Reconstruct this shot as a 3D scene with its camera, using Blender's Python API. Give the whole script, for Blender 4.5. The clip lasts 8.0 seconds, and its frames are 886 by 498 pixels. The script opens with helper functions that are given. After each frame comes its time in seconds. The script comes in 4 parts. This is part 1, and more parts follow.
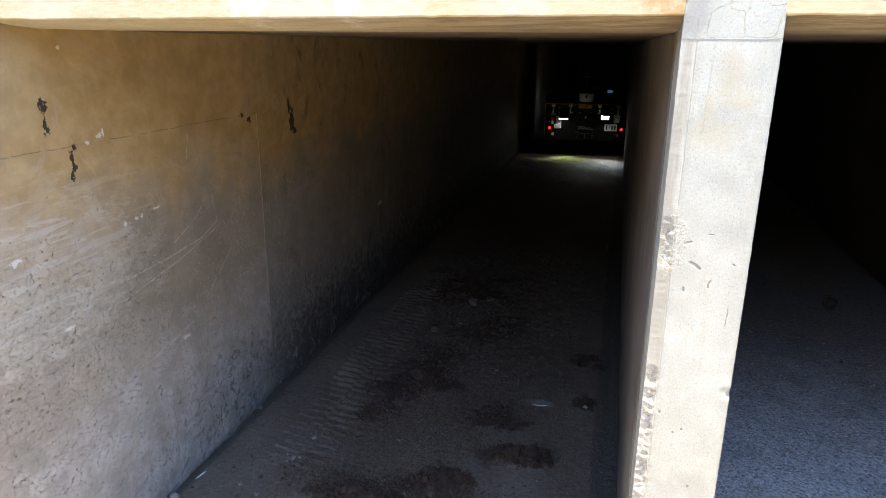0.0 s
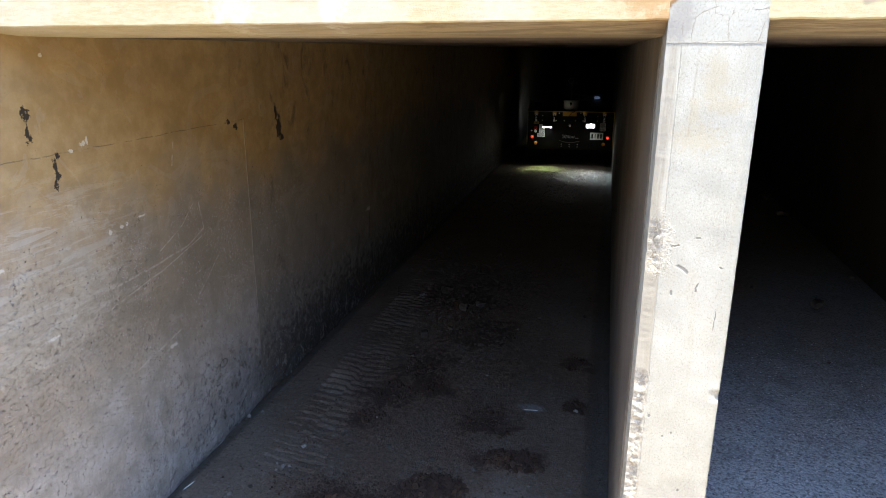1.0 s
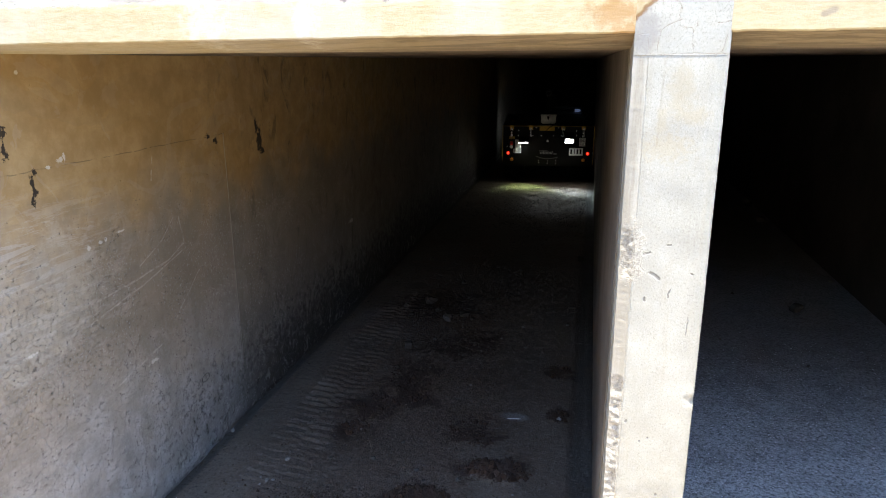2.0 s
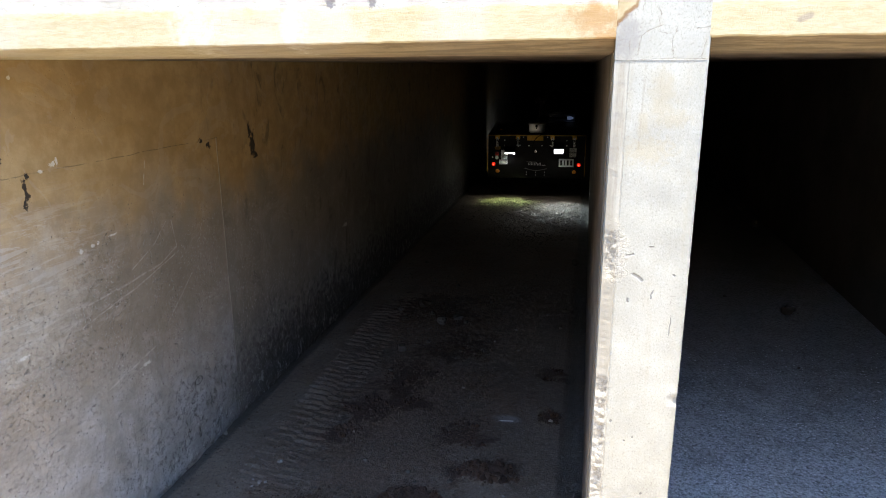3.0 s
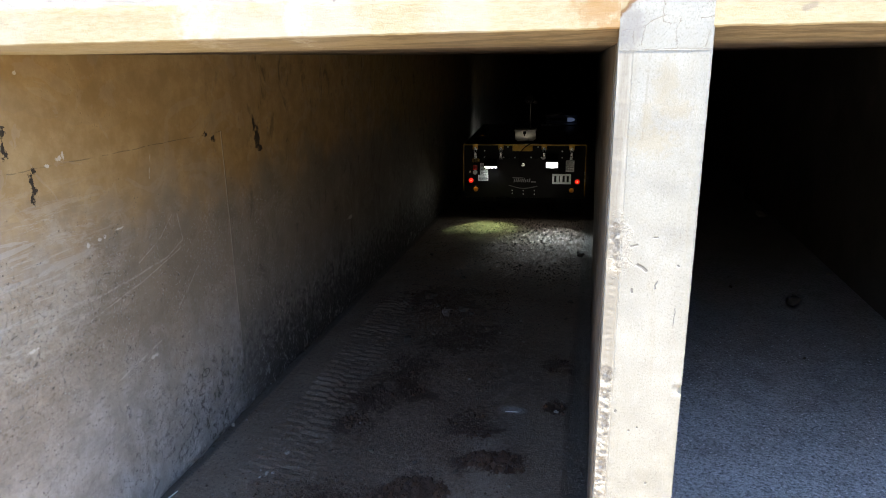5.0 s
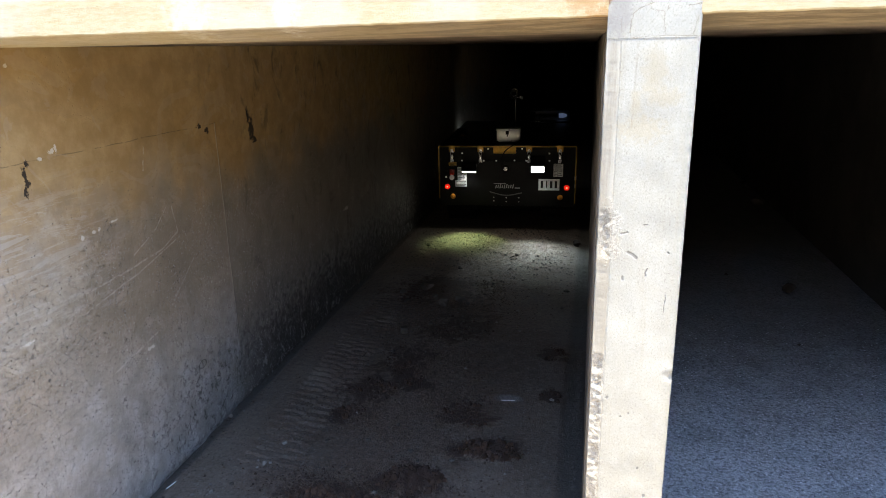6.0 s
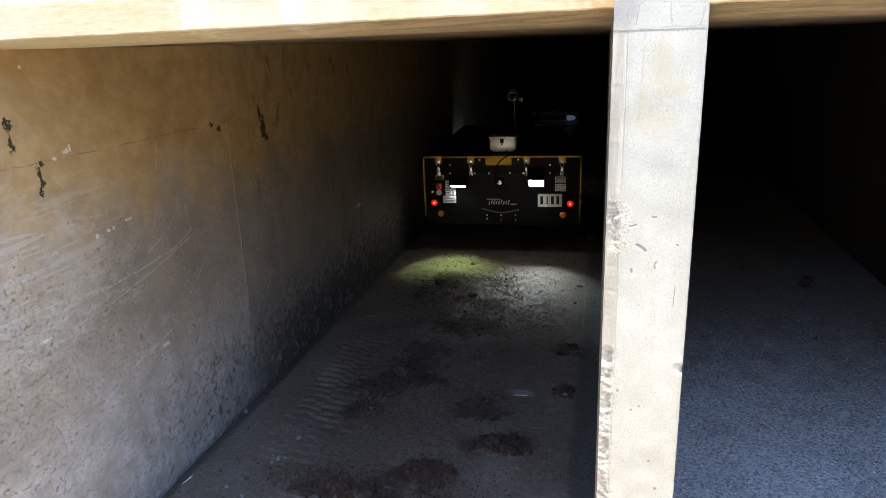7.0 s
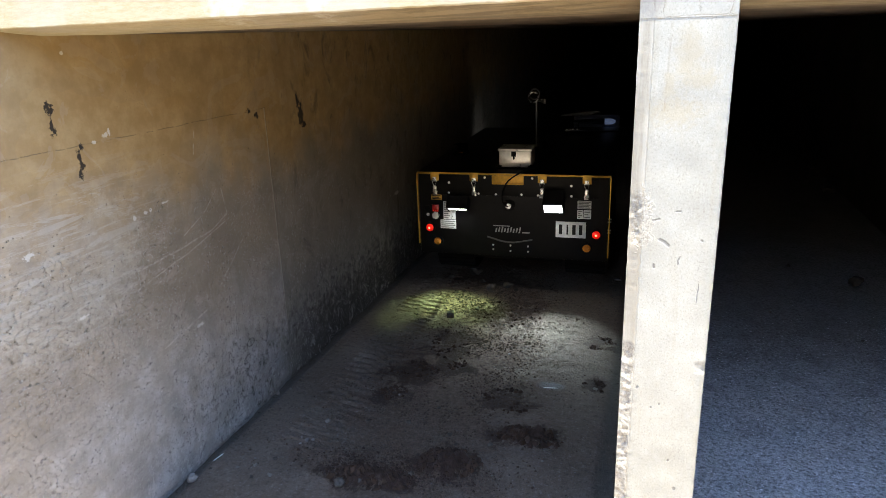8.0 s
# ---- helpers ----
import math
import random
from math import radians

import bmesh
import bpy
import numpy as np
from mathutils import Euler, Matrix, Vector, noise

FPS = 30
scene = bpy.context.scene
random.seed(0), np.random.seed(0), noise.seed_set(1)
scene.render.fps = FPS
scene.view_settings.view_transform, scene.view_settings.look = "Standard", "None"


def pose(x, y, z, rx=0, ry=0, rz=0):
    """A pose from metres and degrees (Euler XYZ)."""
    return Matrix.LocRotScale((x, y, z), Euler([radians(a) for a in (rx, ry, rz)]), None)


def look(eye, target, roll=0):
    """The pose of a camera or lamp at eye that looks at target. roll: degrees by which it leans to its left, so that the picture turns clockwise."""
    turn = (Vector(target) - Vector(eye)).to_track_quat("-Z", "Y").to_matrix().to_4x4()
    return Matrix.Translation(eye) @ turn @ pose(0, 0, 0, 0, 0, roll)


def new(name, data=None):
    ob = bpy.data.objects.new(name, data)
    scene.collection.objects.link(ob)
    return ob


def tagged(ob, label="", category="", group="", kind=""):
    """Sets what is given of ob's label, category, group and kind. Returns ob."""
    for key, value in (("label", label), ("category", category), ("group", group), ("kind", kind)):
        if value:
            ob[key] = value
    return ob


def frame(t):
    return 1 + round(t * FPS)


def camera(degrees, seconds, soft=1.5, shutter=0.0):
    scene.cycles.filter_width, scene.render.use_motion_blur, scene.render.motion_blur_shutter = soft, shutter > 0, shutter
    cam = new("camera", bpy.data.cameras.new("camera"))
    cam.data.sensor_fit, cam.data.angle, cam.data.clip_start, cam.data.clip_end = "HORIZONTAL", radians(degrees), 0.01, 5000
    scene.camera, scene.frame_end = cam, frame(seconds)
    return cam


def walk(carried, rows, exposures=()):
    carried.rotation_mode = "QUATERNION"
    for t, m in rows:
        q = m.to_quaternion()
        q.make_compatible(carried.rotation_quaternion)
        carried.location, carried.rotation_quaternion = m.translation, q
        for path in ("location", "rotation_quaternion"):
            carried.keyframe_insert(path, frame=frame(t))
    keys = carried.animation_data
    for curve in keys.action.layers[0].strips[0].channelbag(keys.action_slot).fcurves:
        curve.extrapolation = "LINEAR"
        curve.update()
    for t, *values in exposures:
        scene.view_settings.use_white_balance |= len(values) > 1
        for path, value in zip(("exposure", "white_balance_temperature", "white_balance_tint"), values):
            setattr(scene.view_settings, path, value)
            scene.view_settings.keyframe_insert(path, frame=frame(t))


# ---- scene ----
cam = camera(67.0, 8.0, soft=0.4)
PATH = [
    (0, (1.667, -1.686, 1.797), (1.188, 0.165, 1.211), 0.5),
    (0.5, (1.665, -1.681, 1.797), (1.204, 0.177, 1.22), 0.4),
    (1, (1.671, -1.678, 1.798), (1.22, 0.184, 1.226), 0.2),
    (1.5, (1.683, -1.684, 1.802), (1.255, 0.19, 1.249), -0.1),
    (3, (1.737, -1.709, 1.804), (1.328, 0.176, 1.275), -0.4),
    (3.5, (1.74, -1.719, 1.807), (1.325, 0.167, 1.288), -0.1),
    (4, (1.736, -1.717, 1.803), (1.316, 0.163, 1.265), 0.0),
    (4.5, (1.734, -1.713, 1.805), (1.311, 0.163, 1.256), -0.4),
    (6, (1.761, -1.721, 1.802), (1.343, 0.147, 1.225), -1.3),
    (6.5, (1.763, -1.722, 1.796), (1.341, 0.138, 1.193), -0.9),
    (7, (1.779, -1.724, 1.798), (1.318, 0.132, 1.212), -2.2),
    (7.5, (1.808, -1.732, 1.792), (1.299, 0.111, 1.205), -2.3),
    (8, (1.846, -1.701, 1.795), (1.255, 0.109, 1.183), -2.0),
]
walk(cam, [(t, look(eye, target, roll)) for t, eye, target, roll in PATH])

# ---- world, sun, exposure ----
SUN = Vector((-0.01, -0.096, 0.98)).normalized()
world = bpy.data.worlds.new("sky_world")
scene.world = world
world.use_nodes = True
wn = world.node_tree
sky = wn.nodes.new("ShaderNodeTexSky")
sky.sky_type = "NISHITA"
sky.sun_disc = False
sky.sun_elevation = math.asin(SUN.z)
sky.sun_rotation = math.atan2(SUN.x, SUN.y)
sky.dust_density = 0.3
sky.ozone_density = 2.5
wn.links.new(sky.outputs[0], wn.nodes["Background"].inputs[0])
wn.nodes["Background"].inputs[1].default_value = 0.2
sun = new("sun", bpy.data.lights.new("sun", "SUN"))
sun.data.energy = 5.0
sun.data.angle = radians(0.53)
sun.data.color = (1.0, 0.955, 0.87)
sun.matrix_world = look(SUN * 30, (0, 0, 0))
scene.view_settings.exposure = 2.85


# ---- material helpers ----
class Mat:
    """A principled material with short ways to add nodes."""

    def __init__(self, name, rough=0.85, metal=0.0, spec=0.3):
        self.m = bpy.data.materials.new(name)
        self.m.use_nodes = True
        self.t = self.m.node_tree
        self.b = self.t.nodes["Principled BSDF"]
        self.b.inputs["Roughness"].default_value = rough
        self.b.inputs["Metallic"].default_value = metal
        self.b.inputs["Specular IOR Level"].default_value = spec
        self.co = self.t.nodes.new("ShaderNodeTexCoord").outputs["Object"]
        s = self.t.nodes.new("ShaderNodeSeparateXYZ")
        self.t.links.new(self.co, s.inputs[0])
        self.x, self.y, self.z = s.outputs

    def put(self, sock, v):
        if isinstance(v, bpy.types.NodeSocket):
            self.t.links.new(v, sock)
        elif isinstance(v, (tuple, list)) and len(v) == 3 and sock.type == "RGBA":
            sock.default_value = (*v, 1)
        else:
            sock.default_value = v

    def math(self, op, a, b=0.0, clamp=False):
        n = self.t.nodes.new("ShaderNodeMath")
        n.operation = op
        n.use_clamp = clamp
        self.put(n.inputs[0], a)
        self.put(n.inputs[1], b)
        return n.outputs[0]

    def noise(self, scale, detail=4.0, rough=0.55, stretch=None, distort=0.0):
        n = self.t.nodes.new("ShaderNodeTexNoise")
        n.inputs["Scale"].default_value = scale
        n.inputs["Detail"].default_value = detail
        n.inputs["Roughness"].default_value = rough
        n.inputs["Distortion"].default_value = distort
        v = self.co
        if stretch:
            k = self.t.nodes.new("ShaderNodeMapping")
            k.inputs["Scale"].default_value = stretch
            self.put(k.inputs[0], v)
            v = k.outputs[0]
        self.put(n.inputs["Vector"], v)
        return n.outputs[0]

    def cells(self, scale, feature="F1", stretch=None):
        n = self.t.nodes.new("ShaderNodeTexVoronoi")
        n.feature = feature
        n.inputs["Scale"].default_value = scale
        v = self.co
        if stretch:
            k = self.t.nodes.new("ShaderNodeMapping")
            k.inputs["Scale"].default_value = stretch
            self.put(k.inputs[0], v)
            v = k.outputs[0]
        self.put(n.inputs["Vector"], v)
        return n.outputs["Distance"]

    def step(self, v, lo, hi):
        n = self.t.nodes.new("ShaderNodeMapRange")
        n.interpolation_type = "SMOOTHSTEP"
        n.inputs["From Min"].default_value = lo
        n.inputs["From Max"].default_value = hi
        self.put(n.inputs[0], v)
        return n.outputs[0]

    def mix(self, f, a, b, blend="MIX"):
        n = self.t.nodes.new("ShaderNodeMix")
        n.data_type = "RGBA"
        n.blend_type = blend
        self.put(n.inputs[0], f)
        self.put(n.inputs[6], a)
        self.put(n.inputs[7], b)
        return n.outputs[2]

    def bump(self, h, dist=0.004, strength=0.8):
        n = self.t.nodes.new("ShaderNodeBump")
        n.inputs["Distance"].default_value = dist
        n.inputs["Strength"].default_value = strength
        self.put(n.inputs["Height"], h)
        self.put(self.b.inputs["Normal"], n.outputs[0])

    def blob(self, u, v, cu, cv, ru, rv, ragged, wobble=1.2, soft=0.25):
        """1 inside a ragged ellipse round (cu, cv), 0 outside."""
        a = self.math("DIVIDE", self.math("SUBTRACT", u, cu), ru)
        b = self.math("DIVIDE", self.math("SUBTRACT", v, cv), rv)
        d = self.math("SQRT", self.math("ADD", self.math("MULTIPLY", a, a), self.math("MULTIPLY", b, b)))
        d = self.math("ADD", d, self.math("MULTIPLY", self.math("SUBTRACT", ragged, 0.5), wobble * 2))
        return self.math("SUBTRACT", 1.0, self.step(d, 1 - soft, 1 + soft))

    def line(self, u, v, a, b, wide):
        """1 on the line from a to b, 0 farther off than wide."""
        (u0, v0), (u1, v1) = a, b
        du, dv = u1 - u0, v1 - v0
        pu, pv = self.math("SUBTRACT", u, u0), self.math("SUBTRACT", v, v0)
        dot = self.math("ADD", self.math("MULTIPLY", pu, du), self.math("MULTIPLY", pv, dv))
        f = self.math("DIVIDE", dot, du * du + dv * dv, True)
        eu = self.math("SUBTRACT", pu, self.math("MULTIPLY", f, du))
        ev = self.math("SUBTRACT", pv, self.math("MULTIPLY", f, dv))
        d = self.math("SQRT", self.math("ADD", self.math("MULTIPLY", eu, eu), self.math("MULTIPLY", ev, ev)))
        return self.math("SUBTRACT", 1.0, self.step(d, wide * 0.25, wide))

    def path(self, u, v, pts, wide):
        return self.any([self.line(u, v, a, b, wide) for a, b in zip(pts, pts[1:])])

    def any(self, masks):
        out = masks[0]
        for k in masks[1:]:
            out = self.math("MAXIMUM", out, k)
        return out

    def done(self, color, rough=None):
        self.put(self.b.inputs["Base Color"], color)
        if rough is not None:
            self.put(self.b.inputs["Roughness"], rough)
        return self.m


def plain(name, color, rough=0.5, metal=0.0, spec=0.4, vary=0.25, scale=40.0):
    k = Mat(name, rough, metal, spec)
    n = k.noise(scale, 5, 0.6)
    dark = tuple(c * (1 - vary) for c in color)
    light = tuple(min(1, c * (1 + vary * 0.6)) for c in color)
    k.bump(k.noise(scale * 6, 3), 0.0008, 0.3)
    return k.done(k.mix(k.step(n, 0.3, 0.7), dark, light), k.math("ADD", rough - 0.1, k.math("MULTIPLY", n, 0.2)))


def glow(name, color, strength):
    m = bpy.data.materials.new(name)
    m.use_nodes = True
    b = m.node_tree.nodes["Principled BSDF"]
    b.inputs["Base Color"].default_value = (*color, 1)
    b.inputs["Emission Color"].default_value = (*color, 1)
    b.inputs["Emission Strength"].default_value = strength
    return m


def lens_glow(name, color, strength):
    """A clear lens that glows and lets the light behind it through."""
    m = bpy.data.materials.new(name)
    m.use_nodes = True
    t = m.node_tree
    t.nodes.clear()
    out = t.nodes.new("ShaderNodeOutputMaterial")
    add = t.nodes.new("ShaderNodeAddShader")
    clear = t.nodes.new("ShaderNodeBsdfTransparent")
    e = t.nodes.new("ShaderNodeEmission")
    e.inputs[0].default_value = (*color, 1)
    e.inputs[1].default_value = strength
    t.links.new(clear.outputs[0], add.inputs[0])
    t.links.new(e.outputs[0], add.inputs[1])
    t.links.new(add.outputs[0], out.inputs[0])
    return m


# ---- sizes of the two cells: width, height, far faces, length ----
W, H, P1, R1, LEN = 1.785, 1.83, 2.0, 3.79, 24.0


# ---- materials of the place ----
def concrete_wall():
    k = Mat("wall_concrete", 0.9, 0, 0.25)
    y, z = k.y, k.z
    M = lambda a, b: k.math("MULTIPLY", a, b)
    inv = lambda a: k.math("SUBTRACT", 1.0, a)
    big = k.noise(1.6, 5, 0.6)
    mid = k.noise(9, 6, 0.65)
    fine = k.noise(70, 4, 0.6)
    rag = k.noise(22, 4, 0.7)
    torn = k.noise(48, 4, 0.75)
    patch = k.noise(3.3, 4, 0.6)
    swirl = k.noise(7, 6, 0.75, (1, 0.6, 4.5), 0.8)
    c = k.mix(k.step(big, 0.35, 0.65), (0.195, 0.168, 0.130), (0.285, 0.248, 0.198))
    c = k.mix(M(k.step(mid, 0.4, 0.75), 0.35), c, (0.35, 0.315, 0.265))
    # cool sky light on the lower wall, put into the colour
    cool = k.step(k.math("ADD", z, M(k.math("SUBTRACT", patch, 0.5), 0.6)), 0.85, 0.30)
    c = k.mix(M(cool, 0.7), c, k.mix(k.step(mid, 0.35, 0.7), (0.195, 0.195, 0.193), (0.34, 0.342, 0.345)))
    # darker from the form seam inwards
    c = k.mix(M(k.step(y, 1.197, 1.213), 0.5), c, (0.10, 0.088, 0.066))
    # browner coat between the mouth and the seam
    brown = k.blob(y, z, 0.838, 1.027, 0.5766, 0.42, rag, 0.9, 0.5)
    c = k.mix(M(M(brown, k.step(y, 1.213, 1.197)), 0.42), c, (0.145, 0.115, 0.075))
    # pale skim coat by the mouth
    coat = k.blob(y, z, -0.125, 1.106, 0.3906, 0.26, rag, 0.9, 0.22)
    c = k.mix(M(coat, 0.45), c, k.mix(k.step(mid, 0.35, 0.7), (0.33, 0.305, 0.25), (0.43, 0.40, 0.335)))
    # brown over the upper pour, with warm bounce light painted in, drifting down in places
    up = k.step(k.math("ADD", z, M(k.math("SUBTRACT", patch, 0.5), 0.7)), 1.02, 1.45)
    c = k.mix(M(up, 0.9), c, k.mix(k.step(mid, 0.35, 0.7), (0.258, 0.166, 0.065), (0.34, 0.233, 0.100)))
    # darker and paler skim coats with sharp borders
    skim = k.step(k.noise(2.1, 3, 0.5, (1, 1, 1.6), 0.8), 0.50, 0.512)
    c = k.mix(M(skim, 0.12), c, (0.125, 0.105, 0.08))
    skim2 = k.step(k.noise(3.4, 4, 0.6, (1, 1.1, 1.3), 1.5), 0.56, 0.575)
    c = k.mix(M(skim2, 0.12), c, (0.36, 0.33, 0.28))
    # trowel swirls, pale, near the mouth and low
    near = M(M(k.step(y, 0.7, 0.0), k.step(z, 1.5, 1.25)), k.math("ADD", 0.35, M(k.step(z, 0.75, 1.0), 0.65)))
    c = k.mix(M(M(k.step(swirl, 0.50, 0.58), near), 0.30), c, (0.42, 0.405, 0.37))
    c = k.mix(M(M(k.step(swirl, 0.44, 0.36), near), 0.14), c, (0.12, 0.11, 0.095))
    # mottled dark foot, farther in
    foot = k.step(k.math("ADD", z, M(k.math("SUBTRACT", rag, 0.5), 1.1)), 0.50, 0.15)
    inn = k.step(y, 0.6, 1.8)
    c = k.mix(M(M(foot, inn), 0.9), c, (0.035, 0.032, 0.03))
    # dark streaks farther in, carrying part of the depth's shade as colour
    shade_streak = k.step(k.noise(5, 6, 0.75, (1, 1.5, 0.8), 0.9), 0.54, 0.66)
    c = k.mix(M(M(shade_streak, inn), 0.5), c, (0.045, 0.038, 0.03))
    lime = M(k.step(k.noise(10, 6, 0.8, (1, 1.6, 0.8)), 0.56, 0.6), k.step(z, 0.32, 0.05))
    c = k.mix(M(lime, 0.5), c, (0.42, 0.40, 0.37))
    # pour line and form seam, both broken
    wob = M(k.math("SUBTRACT", k.noise(9, 5, 0.7), 0.5), 0.016)
    pour = k.math("ABSOLUTE", k.math("SUBTRACT", k.math("ADD", z, wob), 1.478))
    pour = M(inv(k.step(pour, 0.0006, 0.0030)), k.step(k.noise(13, 4, 0.7), 0.40, 0.52))
    pour = M(pour, k.math("LESS_THAN", y, 1.215))
    c = k.mix(M(pour, 0.5), c, (0.06, 0.048, 0.035))
    seam = k.math("ABSOLUTE", k.math("SUBTRACT", k.math("ADD", y, M(wob, 0.7)), 1.205))
    seam = inv(k.step(seam, 0.002, 0.007))
    seam = M(seam, M(k.math("LESS_THAN", z, 1.48), k.step(z, 0.2, 0.6)))
    seam = M(seam, k.step(k.noise(19, 4, 0.7), 0.26, 0.46))
    c = k.mix(M(seam, 0.55), c, (0.36, 0.325, 0.265))
    # white chips
    chips = k.any([k.blob(y, z, 0.188, 1.496, 0.01488, 0.009, torn, 2.2), k.blob(y, z, 0.204, 1.504, 0.00558, 0.014, torn, 2.0), k.blob(y, z, 0.132, 1.480, 0.0093, 0.006, torn, 2.2),
                   k.blob(y, z, 0.252, 1.177, 0.00837, 0.009, torn, 1.2), k.blob(y, z, 0.310, 1.183, 0.01023, 0.007, torn, 1.2), k.blob(y, z, 0.339, 1.187, 0.00651, 0.008, torn, 1.2),
                   k.blob(y, z, 0.416, 1.197, 0.02046, 0.004, torn, 2.0), k.blob(y, z, -0.211, 1.176, 0.0186, 0.010, torn, 2.2), k.blob(y, z, 0.069, 1.776, 0.00744, 0.006, torn, 1.6),
                   k.blob(y, z, -0.061, 0.906, 0.02604, 0.006, torn, 2.0), k.blob(y, z, 0.513, 0.626, 0.0279, 0.007, torn, 2.2), k.blob(y, z, 2.875, 0.669, 0.0465, 0.012, torn, 1.6)])
    c = k.mix(M(chips, 0.8), c, (0.48, 0.45, 0.40))
    # black tar at the tie holes, run downwards
    warp = M(k.math("SUBTRACT", k.noise(16, 3, 0.6), 0.5), 0.06)
    yw = k.math("ADD", y, warp)
    tar = k.any([k.blob(yw, z, -0.025, 1.611, 0.01302, 0.022, torn, 1.7), k.blob(yw, z, -0.023, 1.554, 0.00744, 0.026, torn, 1.7),
                 k.blob(yw, z, 0.057, 1.431, 0.01209, 0.036, torn, 1.6), k.blob(yw, z, 0.053, 1.391, 0.00651, 0.025, torn, 1.6), k.blob(yw, z, 0.074, 1.474, 0.0093, 0.010, torn, 1.8),
                 k.blob(yw, z, 1.559, 1.409, 0.02604, 0.060, torn, 1.5), k.blob(yw, z, 1.536, 1.484, 0.01395, 0.035, torn, 1.7), k.blob(yw, z, 1.587, 1.349, 0.0279, 0.012, torn, 2.2),
                 k.blob(yw, z, 1.072, 1.480, 0.01488, 0.010, torn, 2.2), k.blob(yw, z, 1.134, 1.453, 0.01302, 0.014, torn, 2.2)])
    c = k.mix(M(tar, 0.95), c, (0.014, 0.012, 0.010))
    # a ring-shaped mark near the foot
    dy, dz = k.math("SUBTRACT", y, 0.861), k.math("SUBTRACT", z, 0.381)
    ringd = k.math("SQRT", k.math("ADD", M(M(dy, dy), 0.35), M(dz, dz)))
    ringm = inv(k.step(k.math("ABSOLUTE", k.math("SUBTRACT", ringd, k.math("ADD", 0.018, M(k.math("SUBTRACT", torn, 0.5), 0.012)))), 0.001, 0.004))
    c = k.mix(M(ringm, 0.7), c, (0.05, 0.045, 0.045))
    # bubble holes at two sizes
    hole = M(inv(k.step(k.cells(26), 0.045, 0.11)), k.step(k.noise(14, 3), 0.54, 0.60))
    hole2 = M(inv(k.step(k.cells(60), 0.10, 0.22)), k.step(k.noise(9, 4, 0.7), 0.50, 0.58))
    hole2 = M(hole2, k.math("ADD", 0.1, M(k.step(z, 1.42, 1.2), 0.9)))
    hole = M(hole, k.math("ADD", 0.08, M(k.step(z, 1.5, 1.38), 0.92)))
    c = k.mix(M(hole, 0.8), c, (0.022, 0.018, 0.015))
    c = k.mix(M(hole2, 0.7), c, (0.05, 0.045, 0.04))
    # long pale scratches
    low = k.step(z, 1.32, 1.0)
    sw = M(k.math("SUBTRACT", k.noise(13, 4, 0.7), 0.5), 0.035)
    ys, zs = k.math("ADD", y, sw), k.math("ADD", z, M(sw, 0.6))
    scr = k.any([k.path(ys, zs, ((0.505, 1.035), (0.66, 1.10), (0.755, 1.175)), 0.004), k.path(ys, zs, ((0.157, 0.973), (0.42, 0.985), (0.684, 1.006)), 0.006), k.path(ys, zs, ((0.684, 1.006), (0.81, 1.05), (0.79, 1.17)), 0.005),
                 k.path(ys, zs, ((0.213, 0.908), (0.53, 0.96), (0.86, 1.036)), 0.005), k.path(ys, zs, ((0.294, 0.622), (0.605, 0.678)), 0.006), k.path(ys, zs, ((0.70, 0.75), (0.90, 0.90)), 0.005), k.path(ys, zs, ((0.658, 1.441), (0.642, 1.352)), 0.005)])
    scr = M(scr, k.step(k.noise(26, 4, 0.75), 0.40, 0.58))
    c = k.mix(M(scr, 0.42), c, (0.46, 0.43, 0.38))
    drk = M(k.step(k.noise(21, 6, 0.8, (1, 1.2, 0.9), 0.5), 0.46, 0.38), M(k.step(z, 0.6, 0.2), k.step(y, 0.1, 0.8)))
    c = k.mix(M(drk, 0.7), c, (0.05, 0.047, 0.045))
    # pecked skin below, in drifts
    drift = M(low, k.math("ADD", 0.25, M(k.step(k.noise(4.5, 5, 0.7), 0.38, 0.6), 0.75)))
    peck = M(k.step(k.noise(84, 5, 0.8, None, 0.6), 0.57, 0.61), drift)
    c = k.mix(M(peck, 0.7), c, (0.43, 0.42, 0.39))
    dent = M(k.step(k.noise(48, 6, 0.85, (1, 0.8, 1.2), 0.6), 0.42, 0.36), drift)
    c = k.mix(M(dent, 0.8), c, (0.065, 0.06, 0.055))
    h = k.math("ADD", M(mid, 0.35), M(fine, k.math("ADD", 0.12, M(low, 0.3))))
    h = k.math("ADD", h, M(k.math("SUBTRACT", peck, dent), 0.45))
    h = k.math("SUBTRACT", h, k.math("ADD", hole, k.math("ADD", hole2, drk)))
    h = k.math("ADD", h, M(seam, 0.8))
    k.bump(h, 0.0065, 0.95)
    return k.done(c)


